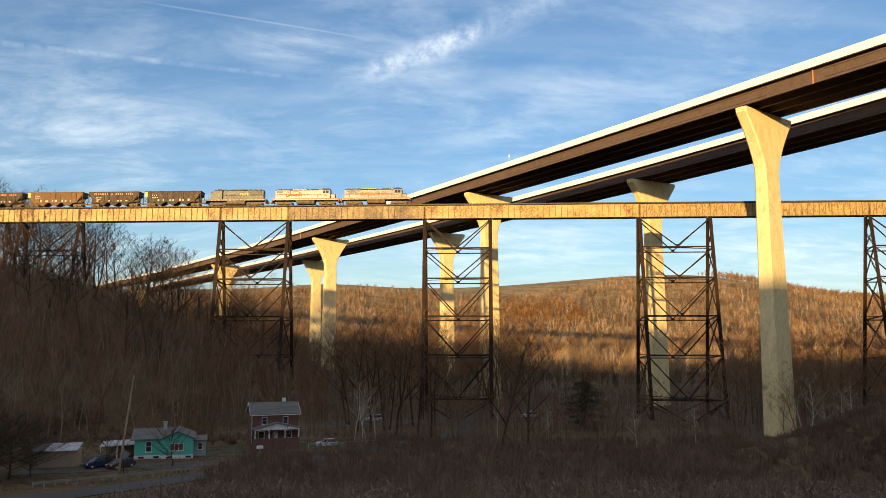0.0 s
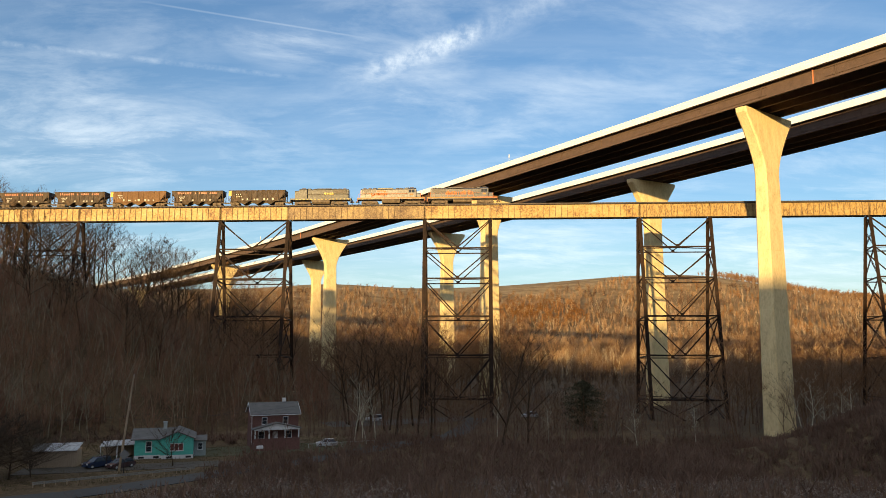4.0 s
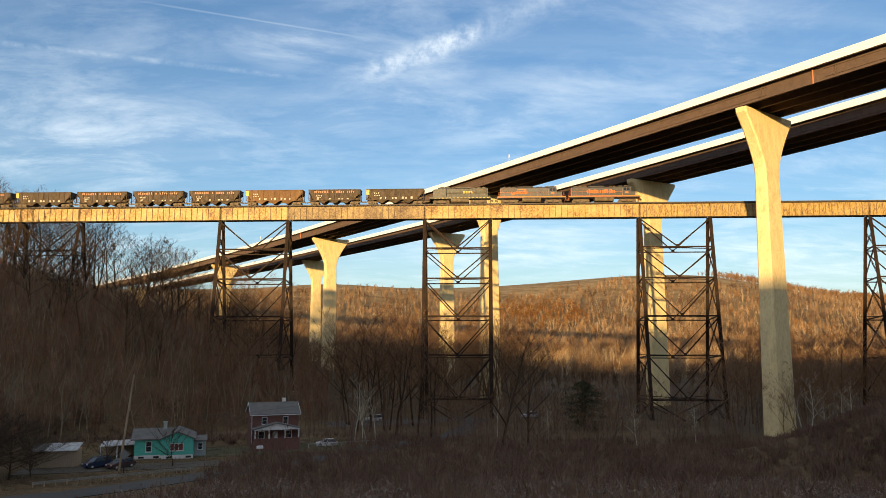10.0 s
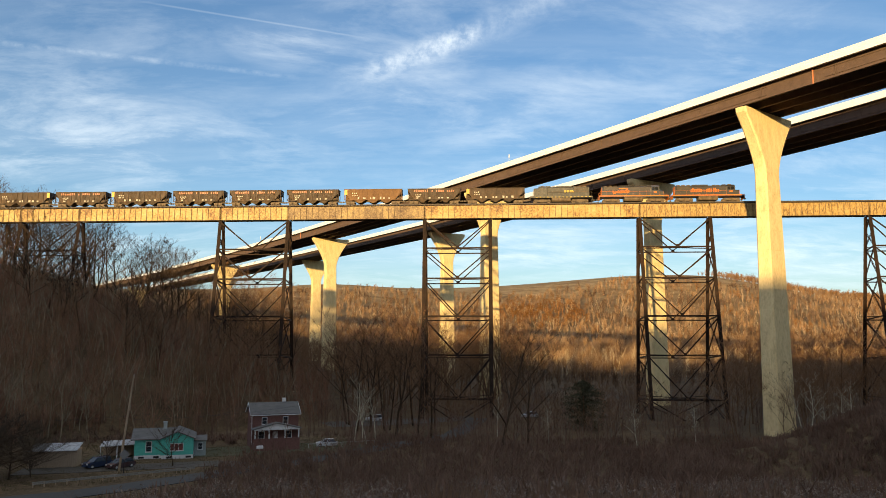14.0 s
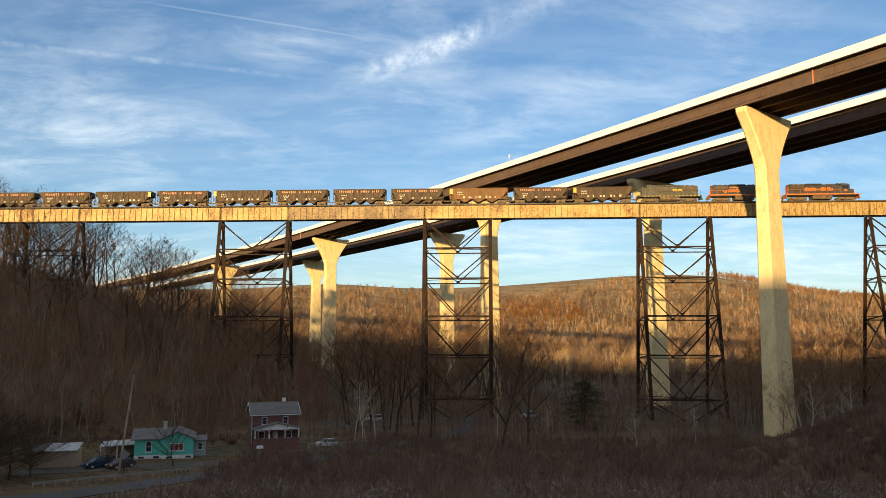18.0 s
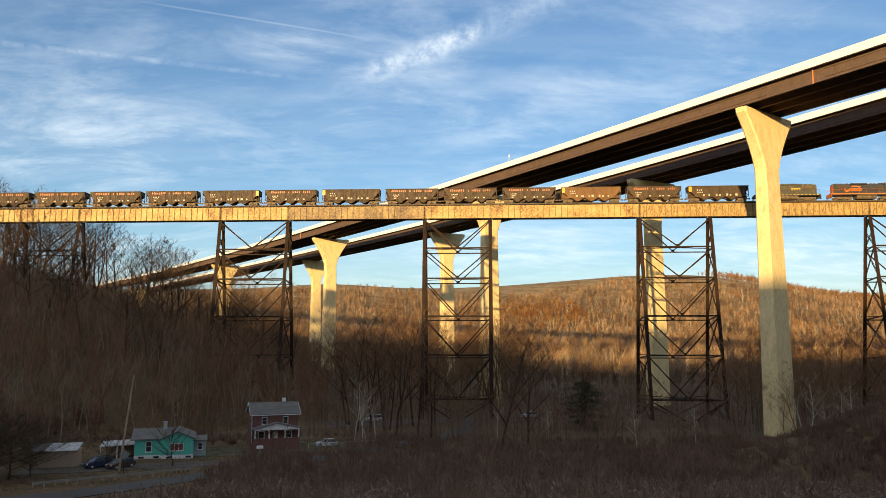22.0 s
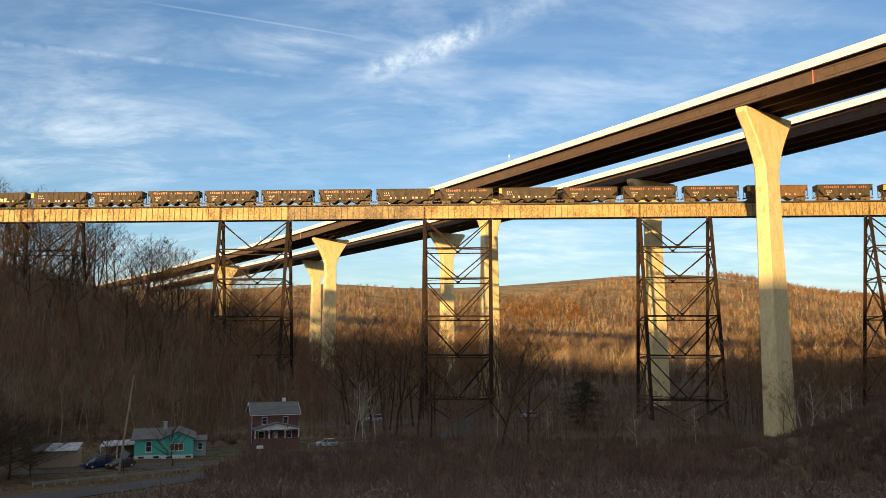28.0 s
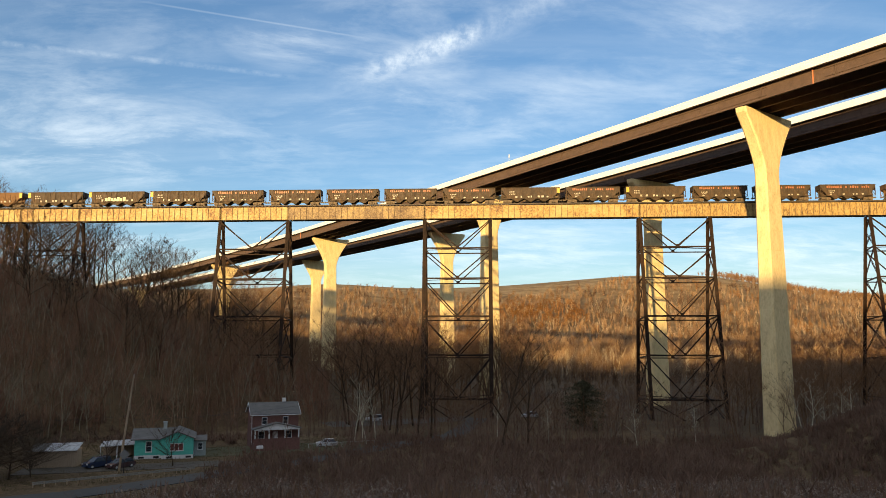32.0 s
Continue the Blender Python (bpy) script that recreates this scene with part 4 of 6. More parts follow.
def sprig(rnd, height, limbs, twigs, width=0.16, spread=0.34, thin=0.06, tall=0.35, lean=0.0, split=False, rises=(0.5, 1.2), wild=0.75):
    """A bare tree as arrays of triangles: a tapered trunk, limbs, branches and fine twigs."""
    v, f = [], []

    def cone(a, b, r0, r1, n=3):
        a, b = np.array(a, float), np.array(b, float)
        w = b - a
        w = w / (np.linalg.norm(w) + 1e-9)
        s = np.cross(w, (0.3, 0.9, 0.1))
        s /= np.linalg.norm(s) + 1e-9
        u = np.cross(s, w)
        k = len(v)
        for p, r in ((a, r0), (b, r1)):
            for i in range(n):
                v.append(p + (s * math.cos(math.tau * i / n) + u * math.sin(math.tau * i / n)) * r)
        for i in range(n):
            j = (i + 1) % n
            f.append((k + i, k + j, k + n + j))
            f.append((k + i, k + n + j, k + n + i))

    def sliver(a, b, w):
        a, b = np.array(a, float), np.array(b, float)
        side = np.array((rnd.uniform(-1, 1), rnd.uniform(-1, 1), rnd.uniform(-0.4, 0.4)))
        k = len(v)
        v.extend((a - side * w, a + side * w, b))
        f.append((k, k + 1, k + 2))

    joints = [np.array((0.0, 0.0, -0.5))]
    steps = 5
    for i in range(1, steps + 1):
        joints.append(np.array((joints[-1][0] + rnd.uniform(-0.03, 0.03) * height + lean * height / steps, joints[-1][1] + rnd.uniform(-0.03, 0.03) * height, height * 0.92 * i / steps)))
    for i in range(steps):
        cone(joints[i], joints[i + 1], width * (1 - i / steps) + 0.03, width * (1 - (i + 1) / steps) + 0.02, 4 if width > 0.12 else 3)
    tips = []
    for k in range(limbs):
        u = tall + (1 - tall) * (k + rnd.random()) / limbs
        g = min(u * steps, steps - 1e-3)
        i = int(g)
        a = joints[i] + (joints[i + 1] - joints[i]) * (g - i)
        ang = rnd.uniform(0, math.tau)
        n = height * spread * (1.15 - u) * rnd.uniform(0.7, 1.25) + 0.06 * height
        rise = rnd.uniform(*rises)
        b = a + np.array((math.cos(ang), math.sin(ang), rise)) * n * 0.6
        c = b + np.array((math.cos(ang + rnd.uniform(-0.5, 0.5)), math.sin(ang + rnd.uniform(-0.5, 0.5)), rise * 1.2)) * n * 0.5
        w = width * (1 - u) * 0.6 + 0.02
        cone(a, b, w, w * 0.6)
        cone(b, c, w * 0.6, 0.01)
        tips += [(a, b, n), (b, c, n)]
    stem = len(f)
    for k in range(twigs):
        a, b, n = tips[rnd.randrange(len(tips))]
        p = a + (b - a) * rnd.uniform(0.2, 1.0)
        d = (b - a) / (np.linalg.norm(b - a) + 1e-6) + np.array((rnd.uniform(-1, 1), rnd.uniform(-1, 1), rnd.uniform(-0.3, 1.0) - 0.25 * (wild > 1))) * wild
        sliver(p, p + d * n * rnd.uniform(0.25, 0.6), thin)
    if split:
        k = min(min(q) for q in f[stem:])
        return (np.array(v[:k]), np.array(f[:stem])), (np.array(v[k:]), np.array(f[stem:]) - k)
    return np.array(v), np.array(f)


def grown(rnd, height, levels=(7, 4, 4), twigs=900, width=0.2, thin=0.02, wide=0.55, first=0.28, lean=0.0, long=1.0):
    """A broad bare tree that forks again and again: arrays for the wood and for the fine twigs."""
    v, f, tips = [], [], []

    def cone(a, b, r0, r1):
        w = (b - a) / (np.linalg.norm(b - a) + 1e-9)
        s = np.cross(w, (0.31, 0.88, 0.12))
        s /= np.linalg.norm(s) + 1e-9
        u = np.cross(s, w)
        k = len(v)
        for p, q in ((a, r0), (b, r1)):
            for i in range(3):
                v.append(p + (s * math.cos(math.tau * i / 3) + u * math.sin(math.tau * i / 3)) * q)
        for i in range(3):
            j = (i + 1) % 3
            f.append((k + i, k + j, k + 3 + j))
            f.append((k + i, k + 3 + j, k + 3 + i))

    def branch(a, way, n, w, level):
        pts = [a]
        steps = 4 if level == 0 else 2
        for i in range(steps):
            way = way + np.array((rnd.gauss(0, 0.13), rnd.gauss(0, 0.13), 0.05 + 0.05 * level))
            way /= np.linalg.norm(way)
            pts.append(pts[-1] + way * n / steps)
        for i in range(steps):
            cone(pts[i], pts[i + 1], w * (1 - 0.8 * i / steps), w * (1 - 0.8 * (i + 1) / steps))
        if level >= len(levels):
            tips.append((pts[0], pts[-1], n))
            return
        turn = rnd.uniform(0, math.tau)
        for k in range(levels[level]):
            low = first if level == 0 else 0.3
            u = low + (1 - low) * (k + rnd.random() * 0.9) / levels[level]
            g = min(u * steps, steps - 1e-3)
            i = int(g)
            at = pts[i] + (pts[i + 1] - pts[i]) * (g - i)
            turn += 2.4 + rnd.uniform(-0.5, 0.5)
            side = np.array((math.cos(turn), math.sin(turn), rnd.uniform(-0.1, 0.35)))
            out = way * rnd.uniform(0.45, 0.95) + side * rnd.uniform(0.6, 1.0)
            out /= np.linalg.norm(out)
            m = n * (wide if level == 0 else 0.58) * (1.2 - 0.6 * u) * rnd.uniform(0.75, 1.25)
            branch(at, out, m, max(w * (1 - 0.75 * u) * 0.6, 0.02), level + 1)

    branch(np.array((0.0, 0.0, -0.5)), np.array((lean, 0.0, 1.0)), height * 0.92, width, 0)
    wood = (np.array(v), np.array(f))
    tv, tf = [], []
    for i in range(twigs):
        a, b, n = tips[rnd.randrange(len(tips))]
        p = a + (b - a) * rnd.uniform(0.1, 1.0)
        d = (b - a) / (np.linalg.norm(b - a) + 1e-6) + np.array((rnd.uniform(-1, 1), rnd.uniform(-1, 1), rnd.uniform(-0.5, 0.9)))
        side = np.array((rnd.uniform(-1, 1), rnd.uniform(-1, 1), rnd.uniform(-0.4, 0.4))) * thin
        k = len(tv)
        tv += [p - side, p + side, p + d * rnd.uniform(0.5, 1.3) * long * height / 16]
        tf.append((k, k + 1, k + 2))
    return wood, (np.array(tv), np.array(tf))


def whole(pair):
    """Wood and twigs of a grown tree as one set of arrays."""
    (a, f), (b, g) = pair
    return np.concatenate([a, b]), np.concatenate([f, g + len(a)])


OAKS = {}


def oak(x, y, height, seed, label, wood=None, fine_mat=None, width=0.2, wide=0.55, lean=0.0, thin=0.02, twigs=1000, first=0.28):
    """A forked tree of its own: trunk with limbs, and a crown of twigs."""
    rnd = random.Random(seed)
    key = (seed % 6, wood, fine_mat, width, wide, lean, thin, twigs, first)
    if key not in OAKS:
        stems, crown = grown(random.Random(seed % 6 + 40), 16.0, (8, 4, 3), twigs, width, thin, wide, first, lean, 0.62)
        OAKS[key] = (bulk("trunk", *stems, wood or BARK), bulk("crown", *crown, fine_mat or TWIG))
    ob = thing("bare_tree", label, "tree", "bare trees")
    k = height / 16.0
    ob.matrix_basis = pose(x, y, float(land(x, y)), 0, 0, rnd.uniform(0, 360) if not lean else 0)
    for name, me in zip(("trunk", "crown"), OAKS[key]):
        part(name, me, None, ob).scale = (k, k, k)
    return ob


def leafy(rnd, v, count, size, height, spread):
    """Loose leaf clumps hung about a crown."""
    lv, lf = [], []
    for k in range(count):
        ang, r = rnd.uniform(0, math.tau), spread * height * math.sqrt(rnd.random())
        z = height * (0.35 + 0.62 * rnd.random() ** 0.8)
        r *= 1.1 - 0.75 * abs(z / height - 0.6)
        c = np.array((r * math.cos(ang), r * math.sin(ang), z))
        j = len(lv)
        for q in range(3):
            lv.append(c + np.array((rnd.uniform(-1, 1), rnd.uniform(-1, 1), rnd.uniform(-1, 1))) * size)
        lf.append((j, j + 1, j + 2))
    return np.array(lv), np.array(lf)


def scatter(name, templates, places, material, label, category):
    """One object of many plants: places are rows of x, y, turn, scale, template."""
    vs, fs, n = [], [], 0
    spots = np.array([q[:2] for q in places])
    heights = land(spots[:, 0], spots[:, 1])
    for (x, y, a, s, k), z in zip(places, heights):
        v, f = templates[int(k)]
        c, d = math.cos(a) * s, math.sin(a) * s
        w = np.empty_like(v)
        w[:, 0] = v[:, 0] * c - v[:, 1] * d + x
        w[:, 1] = v[:, 0] * d + v[:, 1] * c + y
        w[:, 2] = v[:, 2] * s + z
        vs.append(w)
        fs.append(f + n)
        n += len(v)
    ob = new(name, bulk(name, np.concatenate(vs), np.concatenate(fs), material))
    return tagged(ob, label, category, kind="stuff")


def fanned(rnd, height, stems, width, reach, low=0.3, bole=0.16):
    """A far bare tree: a thin trunk under an upswept fan of branches and its spray of twigs."""
    v, f = [], []

    def sliver(a, b, w):
        turn = rnd.uniform(0, math.tau)
        side = np.array((math.cos(turn), math.sin(turn), rnd.uniform(-0.2, 0.2))) * w
        k = len(v)
        v.extend((a - side, a + side, b))
        f.append((k, k + 1, k + 2))

    lean = np.array((rnd.uniform(-0.08, 0.08), rnd.uniform(-0.08, 0.08), 1.0))
    for turn in (0.0, 1.05, 2.1):
        side = np.array((math.cos(turn), math.sin(turn), 0.0)) * bole
        k = len(v)
        v.extend((-side, side, lean * height * 0.9))
        f.append((k, k + 1, k + 2))
    for i in range(stems):
        u = rnd.random()
        a = lean * height * (low + (0.72 - low) * u)
        turn = rnd.uniform(0, math.tau)
        out = reach * height * rnd.uniform(0.35, 1.0) * (1.05 - 0.45 * u)
        b = a + np.array((math.cos(turn) * out, math.sin(turn) * out, height * rnd.uniform(0.12, 0.42)))
        if b[2] > height:
            b[2] = height * rnd.uniform(0.9, 1.0)
        sliver(a, b, width)
        for j in range(2):
            p = a + (b - a) * rnd.uniform(0.4, 0.9)
            sliver(p, p + np.array((rnd.uniform(-1, 1), rnd.uniform(-1, 1), rnd.uniform(0.1, 1.4))) * height * 0.12, width * 0.9)
    return np.array(v), np.array(f)


FARKINDS = (
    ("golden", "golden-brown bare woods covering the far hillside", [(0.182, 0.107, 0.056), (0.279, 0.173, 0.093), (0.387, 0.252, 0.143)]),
    ("ashen", "grey-brown bare trees among the hillside woods", [(0.141, 0.090, 0.056), (0.226, 0.150, 0.097), (0.312, 0.215, 0.146)]),
    ("russet", "russet oaks among the hillside woods", [(0.172, 0.082, 0.031), (0.269, 0.137, 0.056), (0.355, 0.190, 0.081)]),
    ("umber", "dark umber bare trees among the hillside woods", [(0.080, 0.046, 0.027), (0.129, 0.078, 0.048), (0.182, 0.113, 0.072)]),
    ("straw", "straw-coloured bare trees among the hillside woods", [(0.258, 0.173, 0.100), (0.366, 0.252, 0.155), (0.473, 0.342, 0.223)]),
)


def far_woods():
    rnd = random.Random(11)
    kinds = [fanned(rnd, rnd.uniform(9, 15), 34, 0.17, rnd.uniform(0.26, 0.40), 0.12, 0.2) for _ in range(8)]
    sets = {name: [] for name, _, _ in FARKINDS}
    count = 0
    while count < 9000:
        y = 660 + 860 * rnd.random()
        x = rnd.uniform(-0.34, 0.64) * y
        bare = y > 1300 - 60 * math.sin(x / 70) and x < 520 + rnd.uniform(-30, 30)
        if bare:
            continue
        # stands of one kind of tree run across the slope
        stand = float(waves(x + 40, y, 31)) + 0.6 * float(waves(x, y + 90, 13)) + rnd.gauss(0, 0.38)
        if abs(x - 125) < 75 and 1000 < y < 1160 and rnd.random() < 0.6:
            name = "russet"
        elif stand < -0.52:
            name = "umber"
        elif stand < -0.08:
            name = "ashen"
        elif stand < 0.5:
            name = "golden"
        else:
            name = "straw" if rnd.random() < 0.6 else "russet"
        sets[name].append((x, y, rnd.uniform(0, 6.28), rnd.uniform(0.5, 1.15), rnd.randrange(8)))
        count += 1
    for i in range(1100):
        y = rnd.uniform(560, 800)
        sets[rnd.choice(("ashen", "golden", "umber", "golden"))].append((rnd.uniform(-0.32, 0.64) * y, y, rnd.uniform(0, 6.28), rnd.uniform(1.1, 1.75), rnd.randrange(8)))
    crest = []
    for i in range(900):
        y = rnd.uniform(1340, 1510)
        x = 990 - 450 * rnd.random() ** 1.3
        crest.append((x, y, rnd.uniform(0, 6.28), rnd.uniform(0.6, 1.35), rnd.randrange(8)))
    scatter("crest_trees", kinds, crest, VALLEYWOOD, "grey-brown bare trees along the far hill's crest", "woods")
    wood = {}
    for name, label, stops in FARKINDS:
        wood[name] = surface(name + "_far_wood", stops, 0.11, 0.9, fine=0.7, spread=(0.4, 0.6))
        wood[name].node_tree.nodes["Principled BSDF"].inputs["Specular IOR Level"].default_value = 0.12
        scatter(name + "_woods", kinds, sets[name], wood[name], label, "woods")
    # trees of the valley floor, their tops in the sun
    kinds = [whole((whole(grown(rnd, h, (7, 2), 30, 0.22, 0.05, 0.45, 0.3)), fanned(rnd, h, 26, 0.09, 0.36))) for h in [rnd.uniform(13, 18) for _ in range(8)]]
    # lit rows carry sunlight in a golden wood colour, dim rows a browner one
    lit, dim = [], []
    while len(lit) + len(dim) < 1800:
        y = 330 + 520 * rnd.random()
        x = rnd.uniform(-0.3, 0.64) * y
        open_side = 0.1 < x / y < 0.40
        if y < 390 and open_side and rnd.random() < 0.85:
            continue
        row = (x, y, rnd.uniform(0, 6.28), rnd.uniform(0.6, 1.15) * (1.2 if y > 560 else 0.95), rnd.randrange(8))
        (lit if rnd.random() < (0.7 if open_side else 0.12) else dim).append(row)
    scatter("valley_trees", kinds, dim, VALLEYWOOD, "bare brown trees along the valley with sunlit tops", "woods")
    scatter("sun_tinted_grove", kinds, lit, wood["golden"], "bare trees of the valley grove, evening sun put into their golden colour", "woods")
    shrubs = [fanned(rnd, rnd.uniform(3.5, 6), 26, 0.09, 0.5, 0.05, 0.05) for _ in range(6)]
    places = []
    while len(places) < 1700:
        y = rnd.uniform(330, 760)
        x = rnd.uniform(-0.05, 0.64) * y
        places.append((x, y, rnd.uniform(0, 6.28), rnd.uniform(0.6, 1.5), rnd.randrange(6)))
    scatter("valley_shrubs", shrubs, places, wood["umber"], "waist-high leafless shrubs under the valley trees", "shrubs")
    places = []
    while len(places) < 230:
        y = rnd.uniform(250, 430)
        x = rnd.uniform(0.06, 0.64) * y
        if clear_of_tracks(x, y) and (y > 375 or not 0.13 < x / y < 0.38):
            places.append((x, y, rnd.uniform(0, 6.28), rnd.uniform(0.5, 0.95), rnd.randrange(8)))
    scatter("valley_grove", kinds, places, wood["ashen"], "bare brown trees crowding the valley beyond the viaduct", "woods")
    # far trunks whose sunlit look comes from the brightened bark colour
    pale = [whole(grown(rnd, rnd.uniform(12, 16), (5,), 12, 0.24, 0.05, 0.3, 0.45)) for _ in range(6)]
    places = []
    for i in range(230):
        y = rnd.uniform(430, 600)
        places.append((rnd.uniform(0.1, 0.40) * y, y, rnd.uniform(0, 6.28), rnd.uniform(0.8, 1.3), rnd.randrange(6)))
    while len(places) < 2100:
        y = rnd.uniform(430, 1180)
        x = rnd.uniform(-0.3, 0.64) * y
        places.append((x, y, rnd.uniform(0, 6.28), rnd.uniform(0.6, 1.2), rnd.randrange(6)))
    scatter("hillside_trunks", pale, places, SUNTRUNK, "trunks standing on the far hillside, sunlight put into their pale bark colour", "woods")
    leaves = [leafy(rnd, None, 110, 0.55, 9, 0.36) for _ in range(4)]
    places = []
    while len(places) < 160:
        y = rnd.uniform(700, 1350)
        x = rnd.uniform(-0.3, 0.64) * y
        places.append((x, y, rnd.uniform(0, 6.28), rnd.uniform(0.6, 1.3), rnd.randrange(4)))
    for i in range(150):
        places.append((rnd.gauss(125, 42), rnd.gauss(1080, 60), rnd.uniform(0, 6.28), rnd.uniform(0.8, 1.7), rnd.randrange(4)))
    scatter("oak_leaves", leaves, places, RUSTLEAF, "rust-coloured oak leaves still hanging in the far woods", "foliage")


def on_left_slope(x, y):
    return x < -80 + 50 * float(smooth(150, 205, y))


def clear_of_tracks(x, y):
    return abs(y - RAIL_Y - RAIL_SLOPE * x) > 13


def mid_woods():
    rnd = random.Random(21)
    kinds = [whole(grown(rnd, rnd.uniform(12, 18), (7, 3), 230, 0.17, 0.022, 0.5, 0.3)) for _ in range(8)]
    places = []
    while len(places) < 520:
        y = rnd.uniform(140, 350)
        x = rnd.uniform(-0.68, 0.66) * y
        if not on_left_slope(x, y) and (y < 235 or rnd.random() < (0.93 if 0.1 < x / y < 0.36 else 0.55)):
            continue
        places.append((x, y, rnd.uniform(0, 6.28), rnd.uniform(0.55, 1.05), rnd.randrange(8)))
    scatter("valley_woods", kinds, places, TWIG, "dark bare woods on the valley side", "woods")
    kinds = [whole(grown(rnd, rnd.uniform(13, 17), (5,), 40, 0.16, 0.016, 0.3, 0.5)) for _ in range(8)]
    places = []
    while len(places) < 420:
        y = rnd.uniform(138, 235)
        x = rnd.uniform(-0.64, -0.15) * y
        if not on_left_slope(x, y) or not clear_of_tracks(x, y):
            continue
        places.append((x, y, rnd.uniform(0, 6.28), rnd.uniform(0.5, 1.0), rnd.randrange(8)))
    scatter("slope_saplings", kinds, places, GREYBARK, "slender grey trunks standing on the wooded slope", "woods")


TREES = {}


def bare_tree(x, y, height, seed, label, wood=None, limbs=20, twigs=900, width=0.2, spread=0.36, thin=0.02, tall=0.3, lean=0.0, turn=None, fine_mat=None, rises=(0.5, 1.2), wild=0.75):
    """A tree of its own: trunk with limbs, and a crown of twigs."""
    rnd = random.Random(seed)
    key = (seed % 7, limbs, twigs, round(width, 2), wood, fine_mat)
    if key not in TREES:
        stems, crown = sprig(random.Random(seed % 7 + 3), 14.0, limbs, twigs, width, spread, thin, tall, lean, split=True, rises=rises, wild=wild)
        TREES[key] = (bulk("trunk", *stems, wood or BARK), bulk("crown", *crown, fine_mat or TWIG))
    ob = thing("bare_tree", label, "tree", "bare trees")
    k = height / 14.0
    ob.matrix_basis = pose(x, y, float(land(x, y)), 0, 0, rnd.uniform(0, 360) if turn is None else turn)
    for name, me in zip(("trunk", "crown"), TREES[key]):
        part(name, me, None, ob).scale = (k, k, k)
    return ob


def near_trees():
    rnd = random.Random(33)
    # the crowns that stand against the sky beside the viaduct's end
    for i in range(44):
        y = rnd.uniform(232, 300)
        u = rnd.random()
        x = (-0.62 + 0.28 * u) * y
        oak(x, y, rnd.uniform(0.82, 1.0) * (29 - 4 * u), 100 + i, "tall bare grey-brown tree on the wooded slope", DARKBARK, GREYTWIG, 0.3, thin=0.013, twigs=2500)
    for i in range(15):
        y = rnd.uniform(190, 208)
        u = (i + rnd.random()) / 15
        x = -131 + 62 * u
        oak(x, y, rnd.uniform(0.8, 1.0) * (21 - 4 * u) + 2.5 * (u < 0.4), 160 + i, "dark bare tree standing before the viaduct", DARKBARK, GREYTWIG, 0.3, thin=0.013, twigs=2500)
    for i in range(16):
        y = rnd.uniform(262, 302)
        oak((-0.3 + 0.1 * (i + rnd.random()) / 16) * y, y, rnd.uniform(19, 26), 190 + i, "bare tree catching the sun behind the viaduct", None, None, 0.24, thin=0.014, twigs=1300)
    for i in range(16):
        y = rnd.uniform(228, 258)
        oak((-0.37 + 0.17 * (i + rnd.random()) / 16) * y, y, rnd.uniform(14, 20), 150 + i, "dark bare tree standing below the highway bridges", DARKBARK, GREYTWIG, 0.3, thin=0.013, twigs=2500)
    # tall trees of the valley floor, before the sunlit foot of the hill
    for i in range(60):
        y = rnd.uniform(228, 315)
        u = (i + rnd.random()) / 60
        oak((-0.14 + 0.26 * u) * y, y, rnd.uniform(18, 27), 820 + i, "tall bare tree of the shaded valley floor", BARK, TWIG, 0.24, thin=0.016, twigs=1900)
    for i in range(60):
        y = rnd.uniform(135, 205)
        x = -0.62 * y + rnd.random() * 0.42 * y
        if not on_left_slope(x, y):
            continue
        oak(x, y, rnd.uniform(10, 16), 200 + i, "bare dark tree on the shaded slope", width=0.22, twigs=700)
    # the valley floor
    for i in range(120):
        y = rnd.uniform(150, 300)
        x = rnd.uniform(-0.2, 0.6) * y
        if -45 < x < -15 and y < 165:
            continue
        oak(x, y, rnd.uniform(5, 9 if 0.12 < x / y < 0.36 else 13) + (4 if x > 0.36 * y else 0), 300 + i, "small bare tree among the brush on the valley floor", width=0.18, twigs=1500)
    # trees about the foot of the viaduct's towers and beside the tall pier
    for i in range(26):
        oak(rnd.uniform(-78, -36), rnd.uniform(186, 207) if i % 2 else rnd.uniform(232, 262), rnd.uniform(11, 17), 500 + i, "bare tree crowding the foot of the viaduct", width=0.2)
    for x, y, h in ((77, 196, 21), (80.5, 199, 22), (74.5, 193, 18), (95, 188, 20), (99, 192, 22), (104, 189, 21), (91, 193, 19), (108, 192, 20), (112, 188, 18), (88, 186, 16), (101, 180, 16), (56, 205, 11), (49, 200, 10), (20, 205, 13), (26, 212, 12), (42, 215, 12)):
        oak(x, y, h, int(700 + x * 2 + y), "bushy bare tree in the valley thicket", wide=0.55, twigs=3000, first=0.18)
    for i in range(13):
        y = rnd.uniform(168, 204)
        oak((-0.135 + 0.13 * (i + rnd.random()) / 13) * y, y, rnd.uniform(17, 27), 600 + i, "tall bare grey tree in the valley behind the houses", DARKBARK, TWIG, 0.22, 0.5, thin=0.017, twigs=1400)
    # birches with pale trunks
    for x, y, h in ((-17.5, 152, 13), (-16.2, 155, 11), (-14.8, 150, 12), (-13.6, 156, 10.5), (-69, 150, 13), (-62, 155, 14), (-74, 148, 12), (-55, 158, 13), (70.5, 150, 13), (73.5, 153, 14), (82, 158, 12), (86, 160, 13), (79, 156, 11), (38, 150, 9), (52, 158, 9), (-40, 165, 14), (-84, 152, 13), (22, 160, 9), (12, 170, 10)):
        oak(x, y, h, int(900 + x * 3 + y), "slender bare birch with a pale trunk", GREYBARK if x < -35 else PALEBARK, None, 0.2, 0.3, twigs=400, first=0.4)
